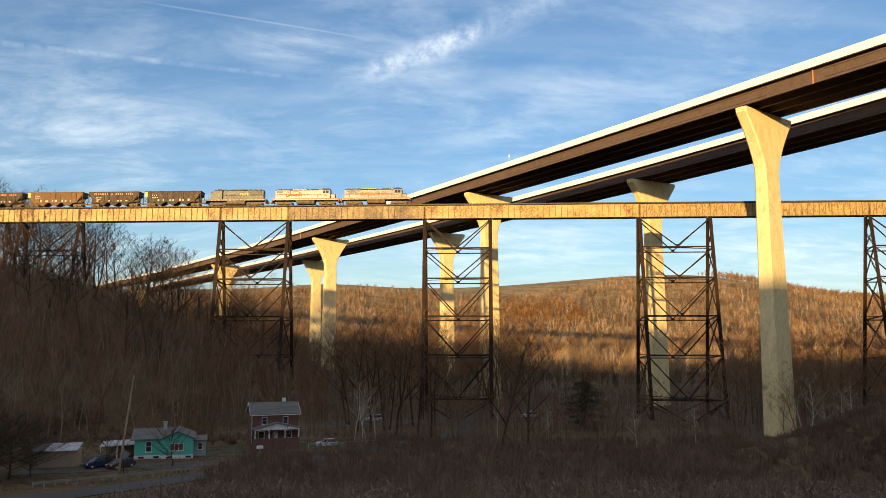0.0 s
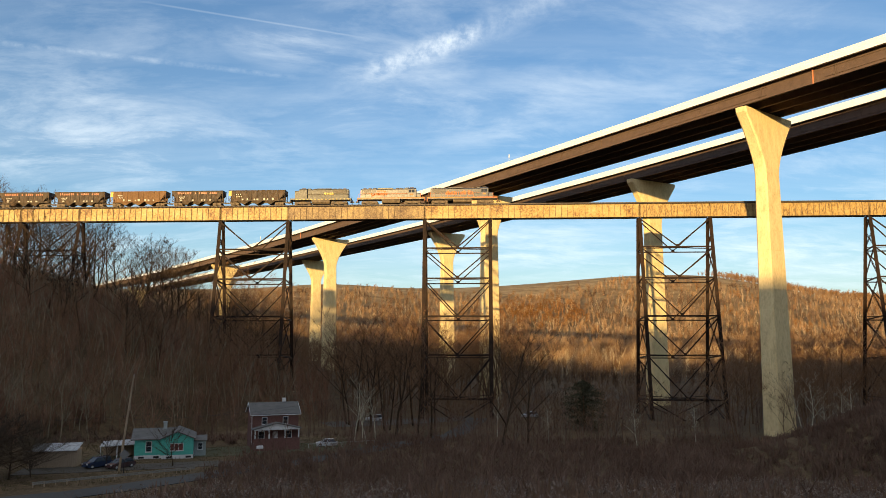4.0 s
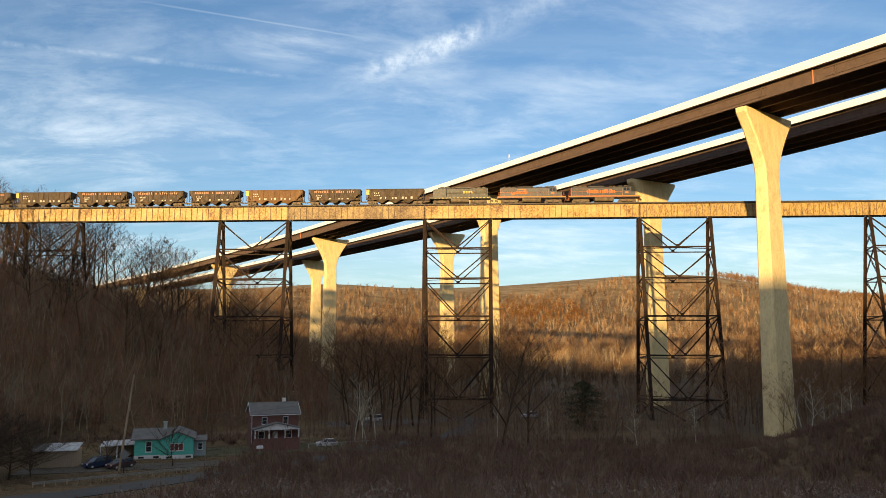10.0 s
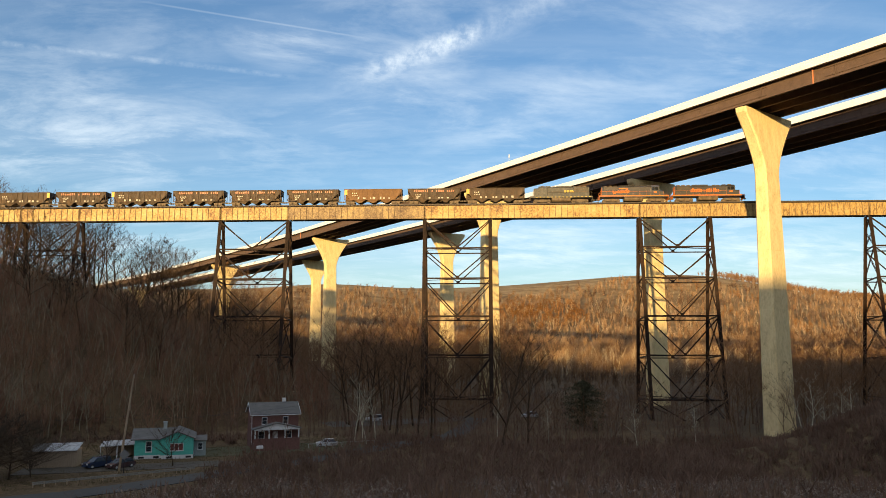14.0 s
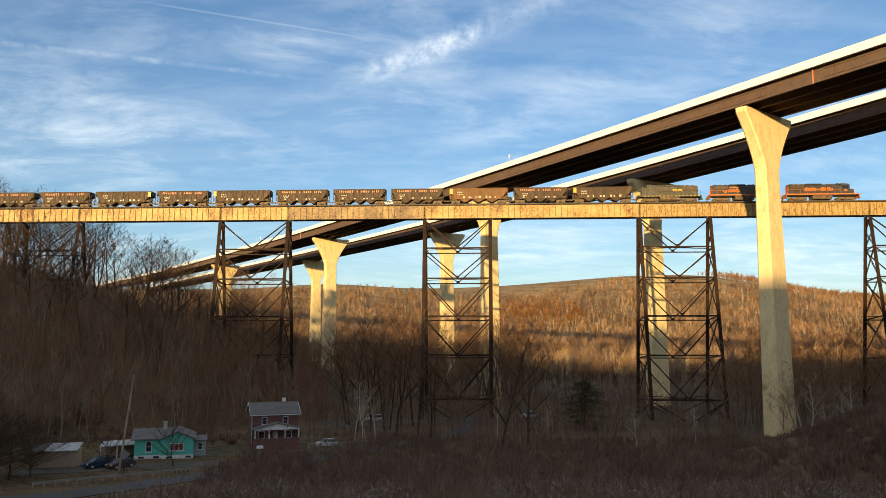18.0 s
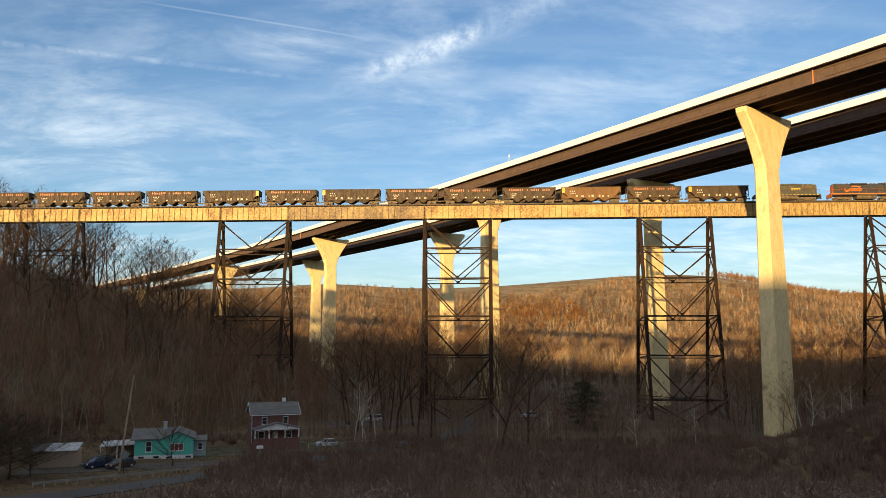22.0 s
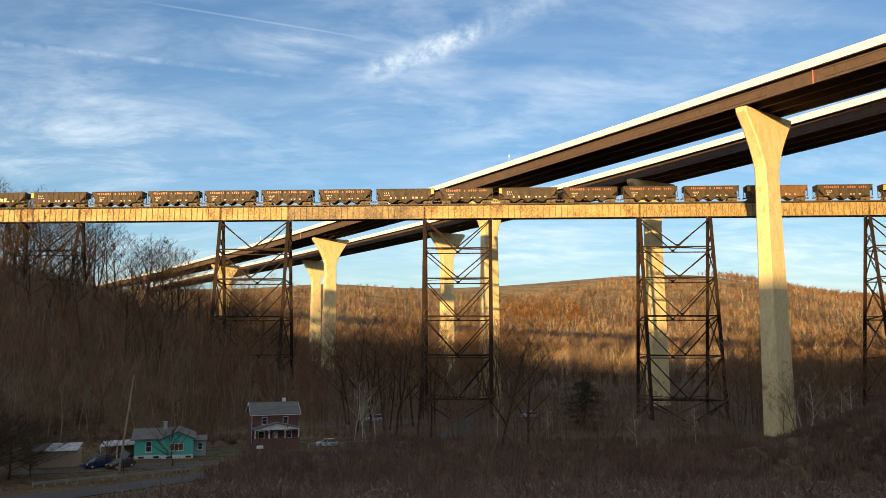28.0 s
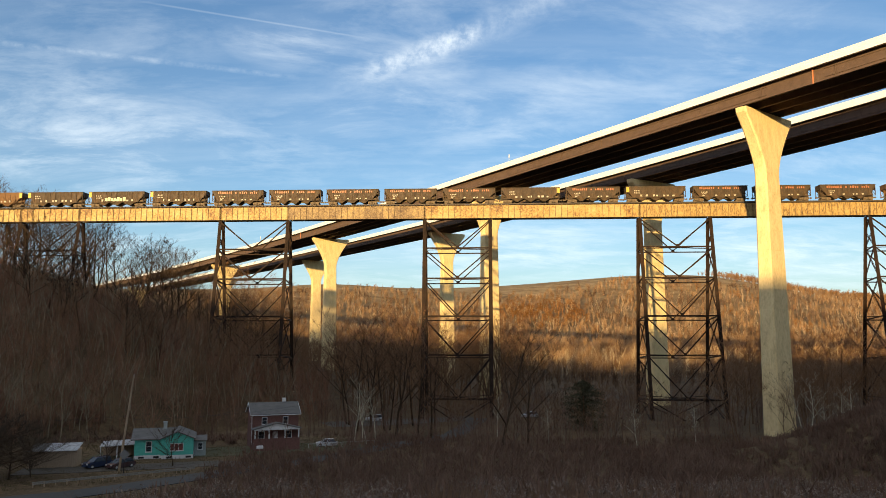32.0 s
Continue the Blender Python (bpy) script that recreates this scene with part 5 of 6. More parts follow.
    # the broad dark tree before the valley, the pair by the shed and one by the teal house
    oak(11.5, 150, 22.0, 41, "broad leaning bare tree with dark crooked limbs", DARKBARK, GREYTWIG, 0.3, 0.6, 0.22, twigs=1500, first=0.2)
    oak(17.5, 158, 17.0, 44, "broad bare tree with dark crooked limbs", DARKBARK, GREYTWIG, 0.3, 0.6, twigs=1500, first=0.2)
    bare_tree(-63.5, 113, 9.0, 42, "low spreading bare tree beside the road", DARKBARK, fine_mat=GREYTWIG, limbs=34, twigs=5200, width=0.2, spread=0.7, tall=0.14, thin=0.02, rises=(0.1, 0.8), wild=1.25)
    bare_tree(-67.5, 116, 8.5, 43, "low spreading bare tree beside the road", DARKBARK, fine_mat=GREYTWIG, limbs=34, twigs=5200, width=0.2, spread=0.7, tall=0.14, thin=0.02, rises=(0.1, 0.8), wild=1.25)
    bare_tree(-61.6, 115.5, 5.6, 47, "low spreading bare tree beside the road", DARKBARK, fine_mat=GREYTWIG, limbs=34, twigs=5200, width=0.2, spread=0.7, tall=0.14, thin=0.02, rises=(0.1, 0.8), wild=1.25)
    bare_tree(-66.0, 110.5, 9.5, 48, "low spreading bare tree beside the road", DARKBARK, fine_mat=GREYTWIG, limbs=34, twigs=5200, width=0.2, spread=0.7, tall=0.14, thin=0.02, rises=(0.1, 0.8), wild=1.25)
    bare_tree(-43.6, 124.5, 5.8, 44, "small spreading bare tree before the house", DARKBARK, fine_mat=GREYTWIG, limbs=26, twigs=1800, width=0.2, spread=0.6, tall=0.2)
    bare_tree(-53.2, 122, 5.0, 45, "small bare tree beside the parked cars", DARKBARK, fine_mat=GREYTWIG, limbs=26, twigs=1800, width=0.2, spread=0.6, tall=0.2)
    bare_tree(70.5, 150, 9.5, 46, "thin bare sapling at the foot of the pier", limbs=18, twigs=400, width=0.09, spread=0.3)


def evergreen(x, y, height):
    """A broad conifer: tiers of drooping boughs, each a spray of needles."""
    rnd = random.Random(8)
    ob = thing("evergreen_tree", "broad dark evergreen tree rising from the brush", "tree", m=pose(x, y, float(land(x, y))))
    part("trunk", Solid().tube((0, 0, -0.5), (0, 0, height * 0.9), 0.24, 0.04, 7), BARK, ob)
    v, f = [], []
    for i in range(330):
        z = rnd.random() ** 0.85
        a = rnd.uniform(0, math.tau)
        reach = height * 0.5 * max(0.0, 1 - abs(1.7 * z - 0.7) ** 2.2) ** 0.5 * rnd.uniform(0.7, 1.12) + 0.2
        for j in range(26):
            u = rnd.uniform(0.05, 1.0)
            c = np.array((reach * u * math.cos(a + rnd.gauss(0, 0.16)), reach * u * math.sin(a + rnd.gauss(0, 0.16)), height * (0.03 + 0.95 * z) - 0.5 * u * u + rnd.gauss(0, 0.16)))
            k = len(v)
            for q in range(3):
                v.append(c + np.array((rnd.uniform(-1, 1), rnd.uniform(-1, 1), rnd.uniform(-0.6, 0.6))) * 0.3)
            f.append((k, k + 1, k + 2))
    part("crown", bulk("crown", np.array(v), np.array(f), EVERGREEN), None, ob)


def tuft(rnd, count, height, fan, width):
    v, f = [], []
    for i in range(count):
        a, r = rnd.uniform(0, math.tau), rnd.uniform(0, 0.7)
        base = np.array((r * math.cos(a), r * math.sin(a), -0.1))
        b = rnd.uniform(0, math.tau)
        tip = base + np.array((fan * rnd.random() * math.cos(b), fan * rnd.random() * math.sin(b), 1.0)) * height * rnd.uniform(0.5, 1.1)
        side = np.array((math.cos(b + 1.5), math.sin(b + 1.5), 0)) * width
        k = len(v)
        mid = (base + tip) / 2 + np.array((rnd.uniform(-0.1, 0.1), rnd.uniform(-0.1, 0.1), 0)) * height
        v.extend((base - side, base + side, mid, tip))
        f.extend(((k, k + 1, k + 2), (k + 1, k + 3, k + 2)))
    return np.array(v), np.array(f)


def seeded(rnd, count, height):
    """Heads of fluff at the tips of weeds."""
    v, f = [], []
    for i in range(count):
        c = np.array((rnd.uniform(-0.8, 0.8), rnd.uniform(-0.8, 0.8), height * rnd.uniform(0.75, 1.1)))
        for j in range(12):
            p = c + np.array((rnd.gauss(0, 0.06), rnd.gauss(0, 0.06), rnd.gauss(0, 0.11)))
            k = len(v)
            for q in range(3):
                v.append(p + np.array((rnd.uniform(-1, 1), rnd.uniform(-1, 1), rnd.uniform(-1, 1))) * 0.06)
            f.append((k, k + 1, k + 2))
    return np.array(v), np.array(f)


def in_yard(x, y):
    """The cleared ground about the houses and the road."""
    return (x < -36 and 96 < y < 150) or (-41 < x < -19 and 140 < y < 165) or (x < -33 and y > 88 and y < 100)


def brush():
    rnd = random.Random(55)
    kinds = [whole((tuft(rnd, 15, rnd.uniform(1.0, 1.7), rnd.uniform(0.5, 1.1), 0.008), fanned(rnd, rnd.uniform(1.2, 2.0), 6, 0.009, rnd.uniform(0.3, 0.6), 0.04, 0.01))) for _ in range(10)]
    places = []
    while len(places) < 11000:
        y = 38 + 130 * rnd.random() ** 1.2
        x = rnd.uniform(-0.66, 0.7) * y
        if in_yard(x, y):
            continue
        places.append((x, y, rnd.uniform(0, 6.28), rnd.uniform(0.5, 1.3), rnd.randrange(10)))
    while len(places) < 17000:
        y = 45 + 90 * rnd.random()
        x = rnd.uniform(0.24, 0.72) * y
        if 0.39 < x / y < 0.48 and y > 85 and rnd.random() < 0.8:
            continue
        places.append((x, y, rnd.uniform(0, 6.28), rnd.uniform(0.4, 1.0), rnd.randrange(10)))
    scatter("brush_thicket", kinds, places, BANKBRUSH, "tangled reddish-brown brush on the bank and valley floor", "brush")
    kinds = [sprig(rnd, rnd.uniform(3, 5), 5, 60, 0.05, 0.4, 0.018) for _ in range(8)]
    places = []
    while len(places) < 2600:
        y = 70 + 230 * rnd.random()
        x = rnd.uniform(-0.5, 0.66) * y
        if in_yard(x, y) or (x < -30 and y < 160) or (x > 28 and y < 150) or (0.39 < x / y < 0.49 and y < 177):
            continue
        places.append((x, y, rnd.uniform(0, 6.28), rnd.uniform(0.6, 1.4), rnd.randrange(8)))
    scatter("saplings", kinds, places, BANKBRUSH, "thin leafless saplings and shrubs on the valley floor", "shrubs")
    kinds = [whole((fanned(rnd, h, 22, 0.028, 0.4, 0.05, 0.04), fanned(rnd, h * 0.8, 14, 0.022, 0.6, 0.02, 0.03))) for h in [rnd.uniform(4, 8) for _ in range(8)]]
    places = []
    while len(places) < 2300:
        y = rnd.uniform(138, 290)
        x = rnd.uniform(-0.68, -0.15) * y
        if not on_left_slope(x, y):
            continue
        places.append((x, y, rnd.uniform(0, 6.28), rnd.uniform(0.6, 1.5), rnd.randrange(8)))
    scatter("slope_thicket", kinds, places, BRUSH, "thicket of thin leafless stems on the wooded slope", "shrubs")
    kinds = [tuft(rnd, 22, rnd.uniform(1.2, 1.7), 0.25, 0.012) for _ in range(6)]
    heads = [seeded(rnd, 9, 1.45) for _ in range(6)]
    places, heads_at = [], []
    while len(places) < 3600:
        y = 26 + 44 * rnd.random()
        x = rnd.uniform(-0.42, 0.68) * y
        row = (x, y, rnd.uniform(0, 6.28), rnd.uniform(0.7, 1.15), rnd.randrange(6))
        places.append(row)
        if rnd.random() < 0.07 + 0.42 * max(0.0, math.sin(x * 0.55) * math.sin(y * 0.4 + x * 0.2)):
            heads_at.append(row)
    scatter("dry_weeds", kinds, places, WEED, "dry brown weed stalks on the near bank", "weeds")
    scatter("seed_heads", heads, heads_at, SEED, "pale fluffy seed heads on the dry weeds", "seed heads")


far_woods()
mid_woods()
near_trees()
evergreen(34.2, 186, 12.0)
brush()


def yard_grass():
    rnd = random.Random(77)
    kinds = [tuft(rnd, 16, rnd.uniform(0.18, 0.4), 0.5, 0.012) for _ in range(6)]
    places = []
    while len(places) < 5200:
        x, y = rnd.uniform(-85, -14), rnd.uniform(96, 172)
        if not in_yard(x, y) or abs(x * 0.55 - y + 131.0) < 5.0:
            continue
        places.append((x, y, rnd.uniform(0, 6.28), rnd.uniform(0.6, 1.5), rnd.randrange(6)))
    scatter("yard_grass", kinds, places, DRYGRASS, "dull green and brown rough grass around the houses", "grass")


yard_grass()

# ---- houses, road and yard ----
TEAL = surface("teal_siding", [(0.06, 0.40, 0.31), (0.09, 0.50, 0.39)], 0.8, 0.6, fine=6.0, stretch=(1, 1, 4))
BRICKRED = surface("red_brick_wall", [(0.111, 0.047, 0.037), (0.170, 0.079, 0.060)], 1.5, 0.85, bump=0.3, fine=12.0, stretch=(1, 1, 3))
SHINGLE = surface("grey_shingles", [(0.085, 0.08, 0.072), (0.14, 0.132, 0.12)], 0.8, 0.85, fine=7.0, stretch=(1, 1, 3))
METALROOF = surface("pale_metal_roof", [(0.32, 0.32, 0.32), (0.48, 0.48, 0.47)], 0.8, 0.5)
WHITEPAINT = surface("white_paint", [(0.55, 0.55, 0.53), (0.72, 0.72, 0.70)], 1.5, 0.6)
PANE = surface("window_glass", [(0.02, 0.024, 0.028), (0.035, 0.04, 0.045)], 1.5, 0.06)
PALESIDING = surface("pale_siding", [(0.26, 0.29, 0.27), (0.36, 0.40, 0.37)], 0.8, 0.8)
TANWOOD = surface("tan_plank_siding", [(0.30, 0.21, 0.13), (0.42, 0.31, 0.21)], 1.0, 0.8, stretch=(6, 1, 1))
POLEWOOD = surface("weathered_pole_wood", [(0.26, 0.18, 0.11), (0.42, 0.31, 0.20)], 1.0, 0.85, stretch=(4, 4, 0.5))
OLDGALV = surface("weathered_guardrail_steel", [(0.17, 0.16, 0.135), (0.27, 0.255, 0.22)], 0.6, 0.6, metal=0.2)
GALV = surface("galvanised_steel", [(0.38, 0.38, 0.36), (0.52, 0.52, 0.50)], 1.0, 0.5, metal=0.2)
SIGNBACK = surface("dull_sign_back", [(0.14, 0.14, 0.13), (0.2, 0.2, 0.19)], 1.5, 0.6)
WIRE = surface("black_wire", [(0.02, 0.02, 0.02), (0.03, 0.03, 0.03)], 1.0, 0.6)
SILVERPAINT = surface("silver_car_paint", [(0.45, 0.46, 0.47), (0.55, 0.56, 0.57)], 1.0, 0.3, metal=0.3)
BLUEPAINT = surface("dark_blue_car_paint", [(0.02, 0.03, 0.06), (0.03, 0.045, 0.085)], 1.0, 0.25)
REDPAINT = surface("maroon_car_paint", [(0.045, 0.022, 0.022), (0.06, 0.03, 0.03)], 1.0, 0.3)
TYRE = surface("tyre_rubber", [(0.015, 0.015, 0.015), (0.03, 0.03, 0.03)], 2.0, 0.85)
LAMPRED = surface("tail_lamp", [(0.25, 0.01, 0.01), (0.35, 0.02, 0.02)], 2.0, 0.2)
CURTAIN = surface("red_curtain", [(0.138, 0.028, 0.024), (0.193, 0.056, 0.040)], 2.0, 0.8)
DARKROOM = surface("dark_interior", [(0.02, 0.018, 0.016), (0.03, 0.026, 0.022)], 1.0, 0.9)


def ground_z(x, y):
    return float(land(x, y))


def window_part(parent, x0, x1, z0, z1, y, frame_mat=None, panes=2, curtain=None):
    """A framed window on a wall that faces -y."""
    frame_mat = frame_mat or WHITEPAINT
    s = Solid()
    t = 0.11
    s.box(x0 - t, y - 0.06, z0 - t, x1 + t, y - 0.004, z0).box(x0 - t, y - 0.06, z1, x1 + t, y - 0.004, z1 + t)
    s.box(x0 - t, y - 0.06, z0, x0, y - 0.004, z1).box(x1, y - 0.06, z0, x1 + t, y - 0.004, z1)
    for i in range(1, panes):
        z = z0 + (z1 - z0) * i / panes
        s.box(x0, y - 0.05, z - 0.03, x1, y - 0.004, z + 0.03)
    w = part("window", s, frame_mat, parent, "white framed window")
    part("pane", Solid().box(x0, y - 0.022, z0, x1, y - 0.006, z1), curtain or PANE, w)
    part("sill", Solid().box(x0 - t - 0.05, y - 0.1, z0 - t - 0.05, x1 + t + 0.05, y - 0.004, z0 - t), frame_mat, w)
    return w


def gable(s, x0, x1, y0, y1, eave, peak, thick=0.16, out=0.4, axis="x"):
    """A pitched roof shell with its ridge along x or y."""
    if axis == "x":
        m = (y0 + y1) / 2
        k = (peak - eave) / (m - y0)
        prof = [(y0 - out, eave - k * out), (m, peak), (y1 + out, eave - k * out), (y1 + out, eave - k * out + thick), (m, peak + thick), (y0 - out, eave - k * out + thick)]
        return s.prism(prof, x0 - out, x1 + out, axis="x")
    m = (x0 + x1) / 2
    k = (peak - eave) / (m - x0)
    prof = [(x0 - out, eave - k * out), (m, peak), (x1 + out, eave - k * out), (x1 + out, eave - k * out + thick), (m, peak + thick), (x0 - out, eave - k * out + thick)]
    return s.prism(prof, y0 - out, y1 + out, axis="y")


def teal_house():
    x, y = -48.0, 133.0
    h = thing("teal_house", "single-storey teal house with grey roof, white trim and low white foundation", "house", m=pose(x, y, ground_z(x, y), 0, 0, 17))
    # main block behind, gable wing to the front
    part("foundation", Solid().box(-5.05, 0.35, -0.6, 4.65, 8.05, 0.62).box(-0.6, -0.65, -0.6, 4.65, 0.34, 0.62), WHITEPAINT, h, "low white foundation wall")
    part("wall", Solid().box(-5, 0.4, 0.62, -0.7, 8, 3.35), TEAL, h)
    part("wing_wall", Solid().prism([(-0.7, 0.62), (4.6, 0.62), (4.6, 3.35), (1.95, 4.45), (-0.7, 3.35)], -0.6, 8.0), TEAL, h)
    part("roof", gable(Solid(), -5.2, 2.0, 0.4, 8.0, 3.36, 4.65), SHINGLE, h)
    part("wing_roof", gable(Solid(), -0.7, 4.6, -0.6, 8.0, 3.38, 4.48, axis="y"), SHINGLE, h)
    for i in range(9):
        part("siding_board", Solid().box(-0.68, -0.622, 0.68 + 0.3 * i, 4.58, -0.604, 0.70 + 0.3 * i), TEAL, h)
        part("siding_board", Solid().box(-4.98, 0.378, 0.68 + 0.3 * i, -0.72, 0.396, 0.70 + 0.3 * i), TEAL, h)
    part("chimney", Solid().box(-0.6, 3.6, 4.0, 0.0, 4.2, 5.75).box(-0.68, 3.52, 5.75, 0.08, 4.28, 5.9), PALESIDING, h, "short pale block chimney")
    window_part(h, -3.1, -2.3, 1.25, 2.85, 0.4)
    w = window_part(h, 0.9, 2.9, 1.4, 2.5, -0.6, panes=1, curtain=CURTAIN)
    for k in (1.5, 2.2):
        part("mullion", Solid().box(k - 0.05, -0.66, 1.4, k + 0.05, -0.606, 2.5), WHITEPAINT, w)
    for k in (-4.3, -1.9, 0.2, 3.4):
        yy = 0.35 if k < -0.7 else -0.65
        part("cellar_vent", Solid().box(k, yy - 0.03, 0.1, k + 0.9, yy - 0.004, 0.42), DARKROOM, h)
    # open carport on the left side
    port = part("carport_roof", Solid().loft([[(-10.6, 1.0, 2.2), (-5.1, 1.0, 2.4), (-5.1, 6.0, 2.7), (-10.6, 6.0, 2.5)], [(-10.6, 1.0, 2.3), (-5.1, 1.0, 2.5), (-5.1, 6.0, 2.8), (-10.6, 6.0, 2.6)]]), METALROOF, h, "pale carport roof")
    for k in (-10.4, -7.8):
        part("post", Solid().box(k - 0.08, 1.05, -0.5, k + 0.08, 1.2, 2.22), WHITEPAINT, port)
    part("carport_back", Solid().box(-10.5, 5.8, -0.5, -5.05, 5.95, 2.5), TANWOOD, h)
    # lean-to on the right
    part("side_room", Solid().box(4.7, 2.2, -0.5, 6.7, 6.5, 2.5), PALESIDING, h, "pale lean-to room")
    part("side_roof", Solid().loft([[(4.62, 1.9, 2.52), (6.9, 1.9, 2.52), (6.9, 6.8, 2.9), (4.62, 6.8, 2.9)], [(4.62, 1.9, 2.64), (6.9, 1.9, 2.64), (6.9, 6.8, 3.02), (4.62, 6.8, 3.02)]]), SHINGLE, h)
    window_part(h, 5.4, 6.1, 1.1, 2.1, 2.2)


def brick_house():
    x, y = -32.0, 146.5
    h = thing("brick_house", "two-storey dark red brick house with grey roof and white front porch", "house", m=pose(x, y, ground_z(x, y) + 0.9, 0, 0, 21) @ Matrix.Scale(0.92, 4))
    w, d, ev, pk = 4.75, 7.6, 6.2, 8.1
    part("wall", Solid().loft([[(-w, 0, -2.4), (w, 0, -2.4), (w, d, -2.4), (-w, d, -2.4)], [(-w, 0, ev), (w, 0, ev), (w, d, ev), (-w, d, ev)]]), BRICKRED, h)
    for s in (-1, 1):
        part("gable_wall", Solid().prism([(0.0, ev), (d, ev), (d / 2, pk)], s * w - 0.12 * (s > 0), s * w + 0.12 * (s < 0), axis="x"), BRICKRED, h)
    part("roof", gable(Solid(), -w, w, 0, d, ev, pk, 0.15, 0.4), SHINGLE, h, "grey shingle roof")
    part("gutter", Solid().box(-w - 0.4, -0.55, ev - 0.34, w + 0.4, -0.42, ev - 0.2), WHITEPAINT, h)
    for s in (-1, 1):
        part("bargeboard", Solid().bar((s * (w + 0.44), -0.4, ev - 0.2), (s * (w + 0.44), d / 2, pk + 0.1), 0.06, 0.2).bar((s * (w + 0.44), d + 0.4, ev - 0.2), (s * (w + 0.44), d / 2, pk + 0.1), 0.06, 0.2), WHITEPAINT, h)
    part("chimney", Solid().box(2.0, 3.9, pk - 0.6, 2.7, 4.6, pk + 0.9), WHITEPAINT, h)
    for k in (-2.7, 1.6):
        window_part(h, k, k + 0.9, 4.1, 5.4, 0.0)
    side = part("side_window", Solid().box(-w - 0.05, 1.4, 4.1, -w - 0.004, 2.3, 5.4), WHITEPAINT, h)
    part("pane", Solid().box(-w - 0.07, 1.5, 4.2, -w - 0.054, 2.2, 5.3), PANE, side)
    part("downpipe", Solid().tube((-w - 0.05, -0.12, 0), (-w - 0.05, -0.12, ev - 0.3), 0.06), WHITEPAINT, h)
    # porch
    porch = part("porch_wall", Solid().box(-4.6, -2.6, -2.4, 4.6, -0.01, 0.4).box(-4.6, -2.6, 0.4, 4.6, -2.4, 1.45), BRICKRED, h, "low brick porch wall")
    for k in (-4.4, -1.6, 1.6, 4.4):
        part("porch_post", Solid().box(k - 0.11, -2.6, 1.45, k + 0.11, -2.38, 3.1), WHITEPAINT, porch, "white porch post")
    part("porch_beam", Solid().box(-4.6, -2.62, 3.1, 4.6, -2.36, 3.3), WHITEPAINT, porch)
    part("pediment", Solid().prism([(-4.7, 3.3), (4.7, 3.3), (0, 4.35)], -2.6, -2.45), WHITEPAINT, porch, "white triangular pediment")
    part("porch_roof", Solid().prism([(-5.0, 3.22), (0, 4.4), (5.0, 3.22), (5.0, 3.36), (0, 4.54), (-5.0, 3.36)], -2.85, -0.01), SHINGLE, porch)
    door = part("front_door", Solid().box(-0.5, -0.06, 0.4, 0.5, -0.004, 2.5), WHITEPAINT, h)
    window_part(h, -3.4, -2.3, 1.2, 2.6, 0.0)
    window_part(h, 2.2, 3.3, 1.2, 2.6, 0.0)


def shed():
    x, y = -62.4, 123.0
    h = thing("shed", "long tan plank shed with a pale metal roof", "shed", m=pose(x, y, ground_z(x, y), 0, 0, 14))
    part("wall", Solid().prism([(-3.6, -0.5), (3.6, -0.5), (3.6, 2.6), (-3.6, 2.6)], 0, 4.0), TANWOOD, h)
    for i in range(15):
        part("plank", PLANK, None, h).location = (-3.55 + 0.47 * i, 0, 0)
    for s, a, n in ((-1, -3.7, 2.6), (1, -1.1, 4.8)):
        part("roof_sheet", Solid().loft([[(a, -0.3, 2.6), (a + n, -0.3, 2.6), (a + n, 4.2, 3.3), (a, 4.2, 3.3)], [(a, -0.3, 2.68), (a + n, -0.3, 2.68), (a + n, 4.2, 3.38), (a, 4.2, 3.38)]]), METALROOF if s > 0 else SHINGLE, h)
    part("door", Solid().box(2.3, -0.07, 0.0, 3.5, -0.034, 2.2), TANWOOD, h)


PLANK = Solid().box(0.0, -0.03, -0.3, 0.42, -0.004, 2.57).mesh("plank", TANWOOD)


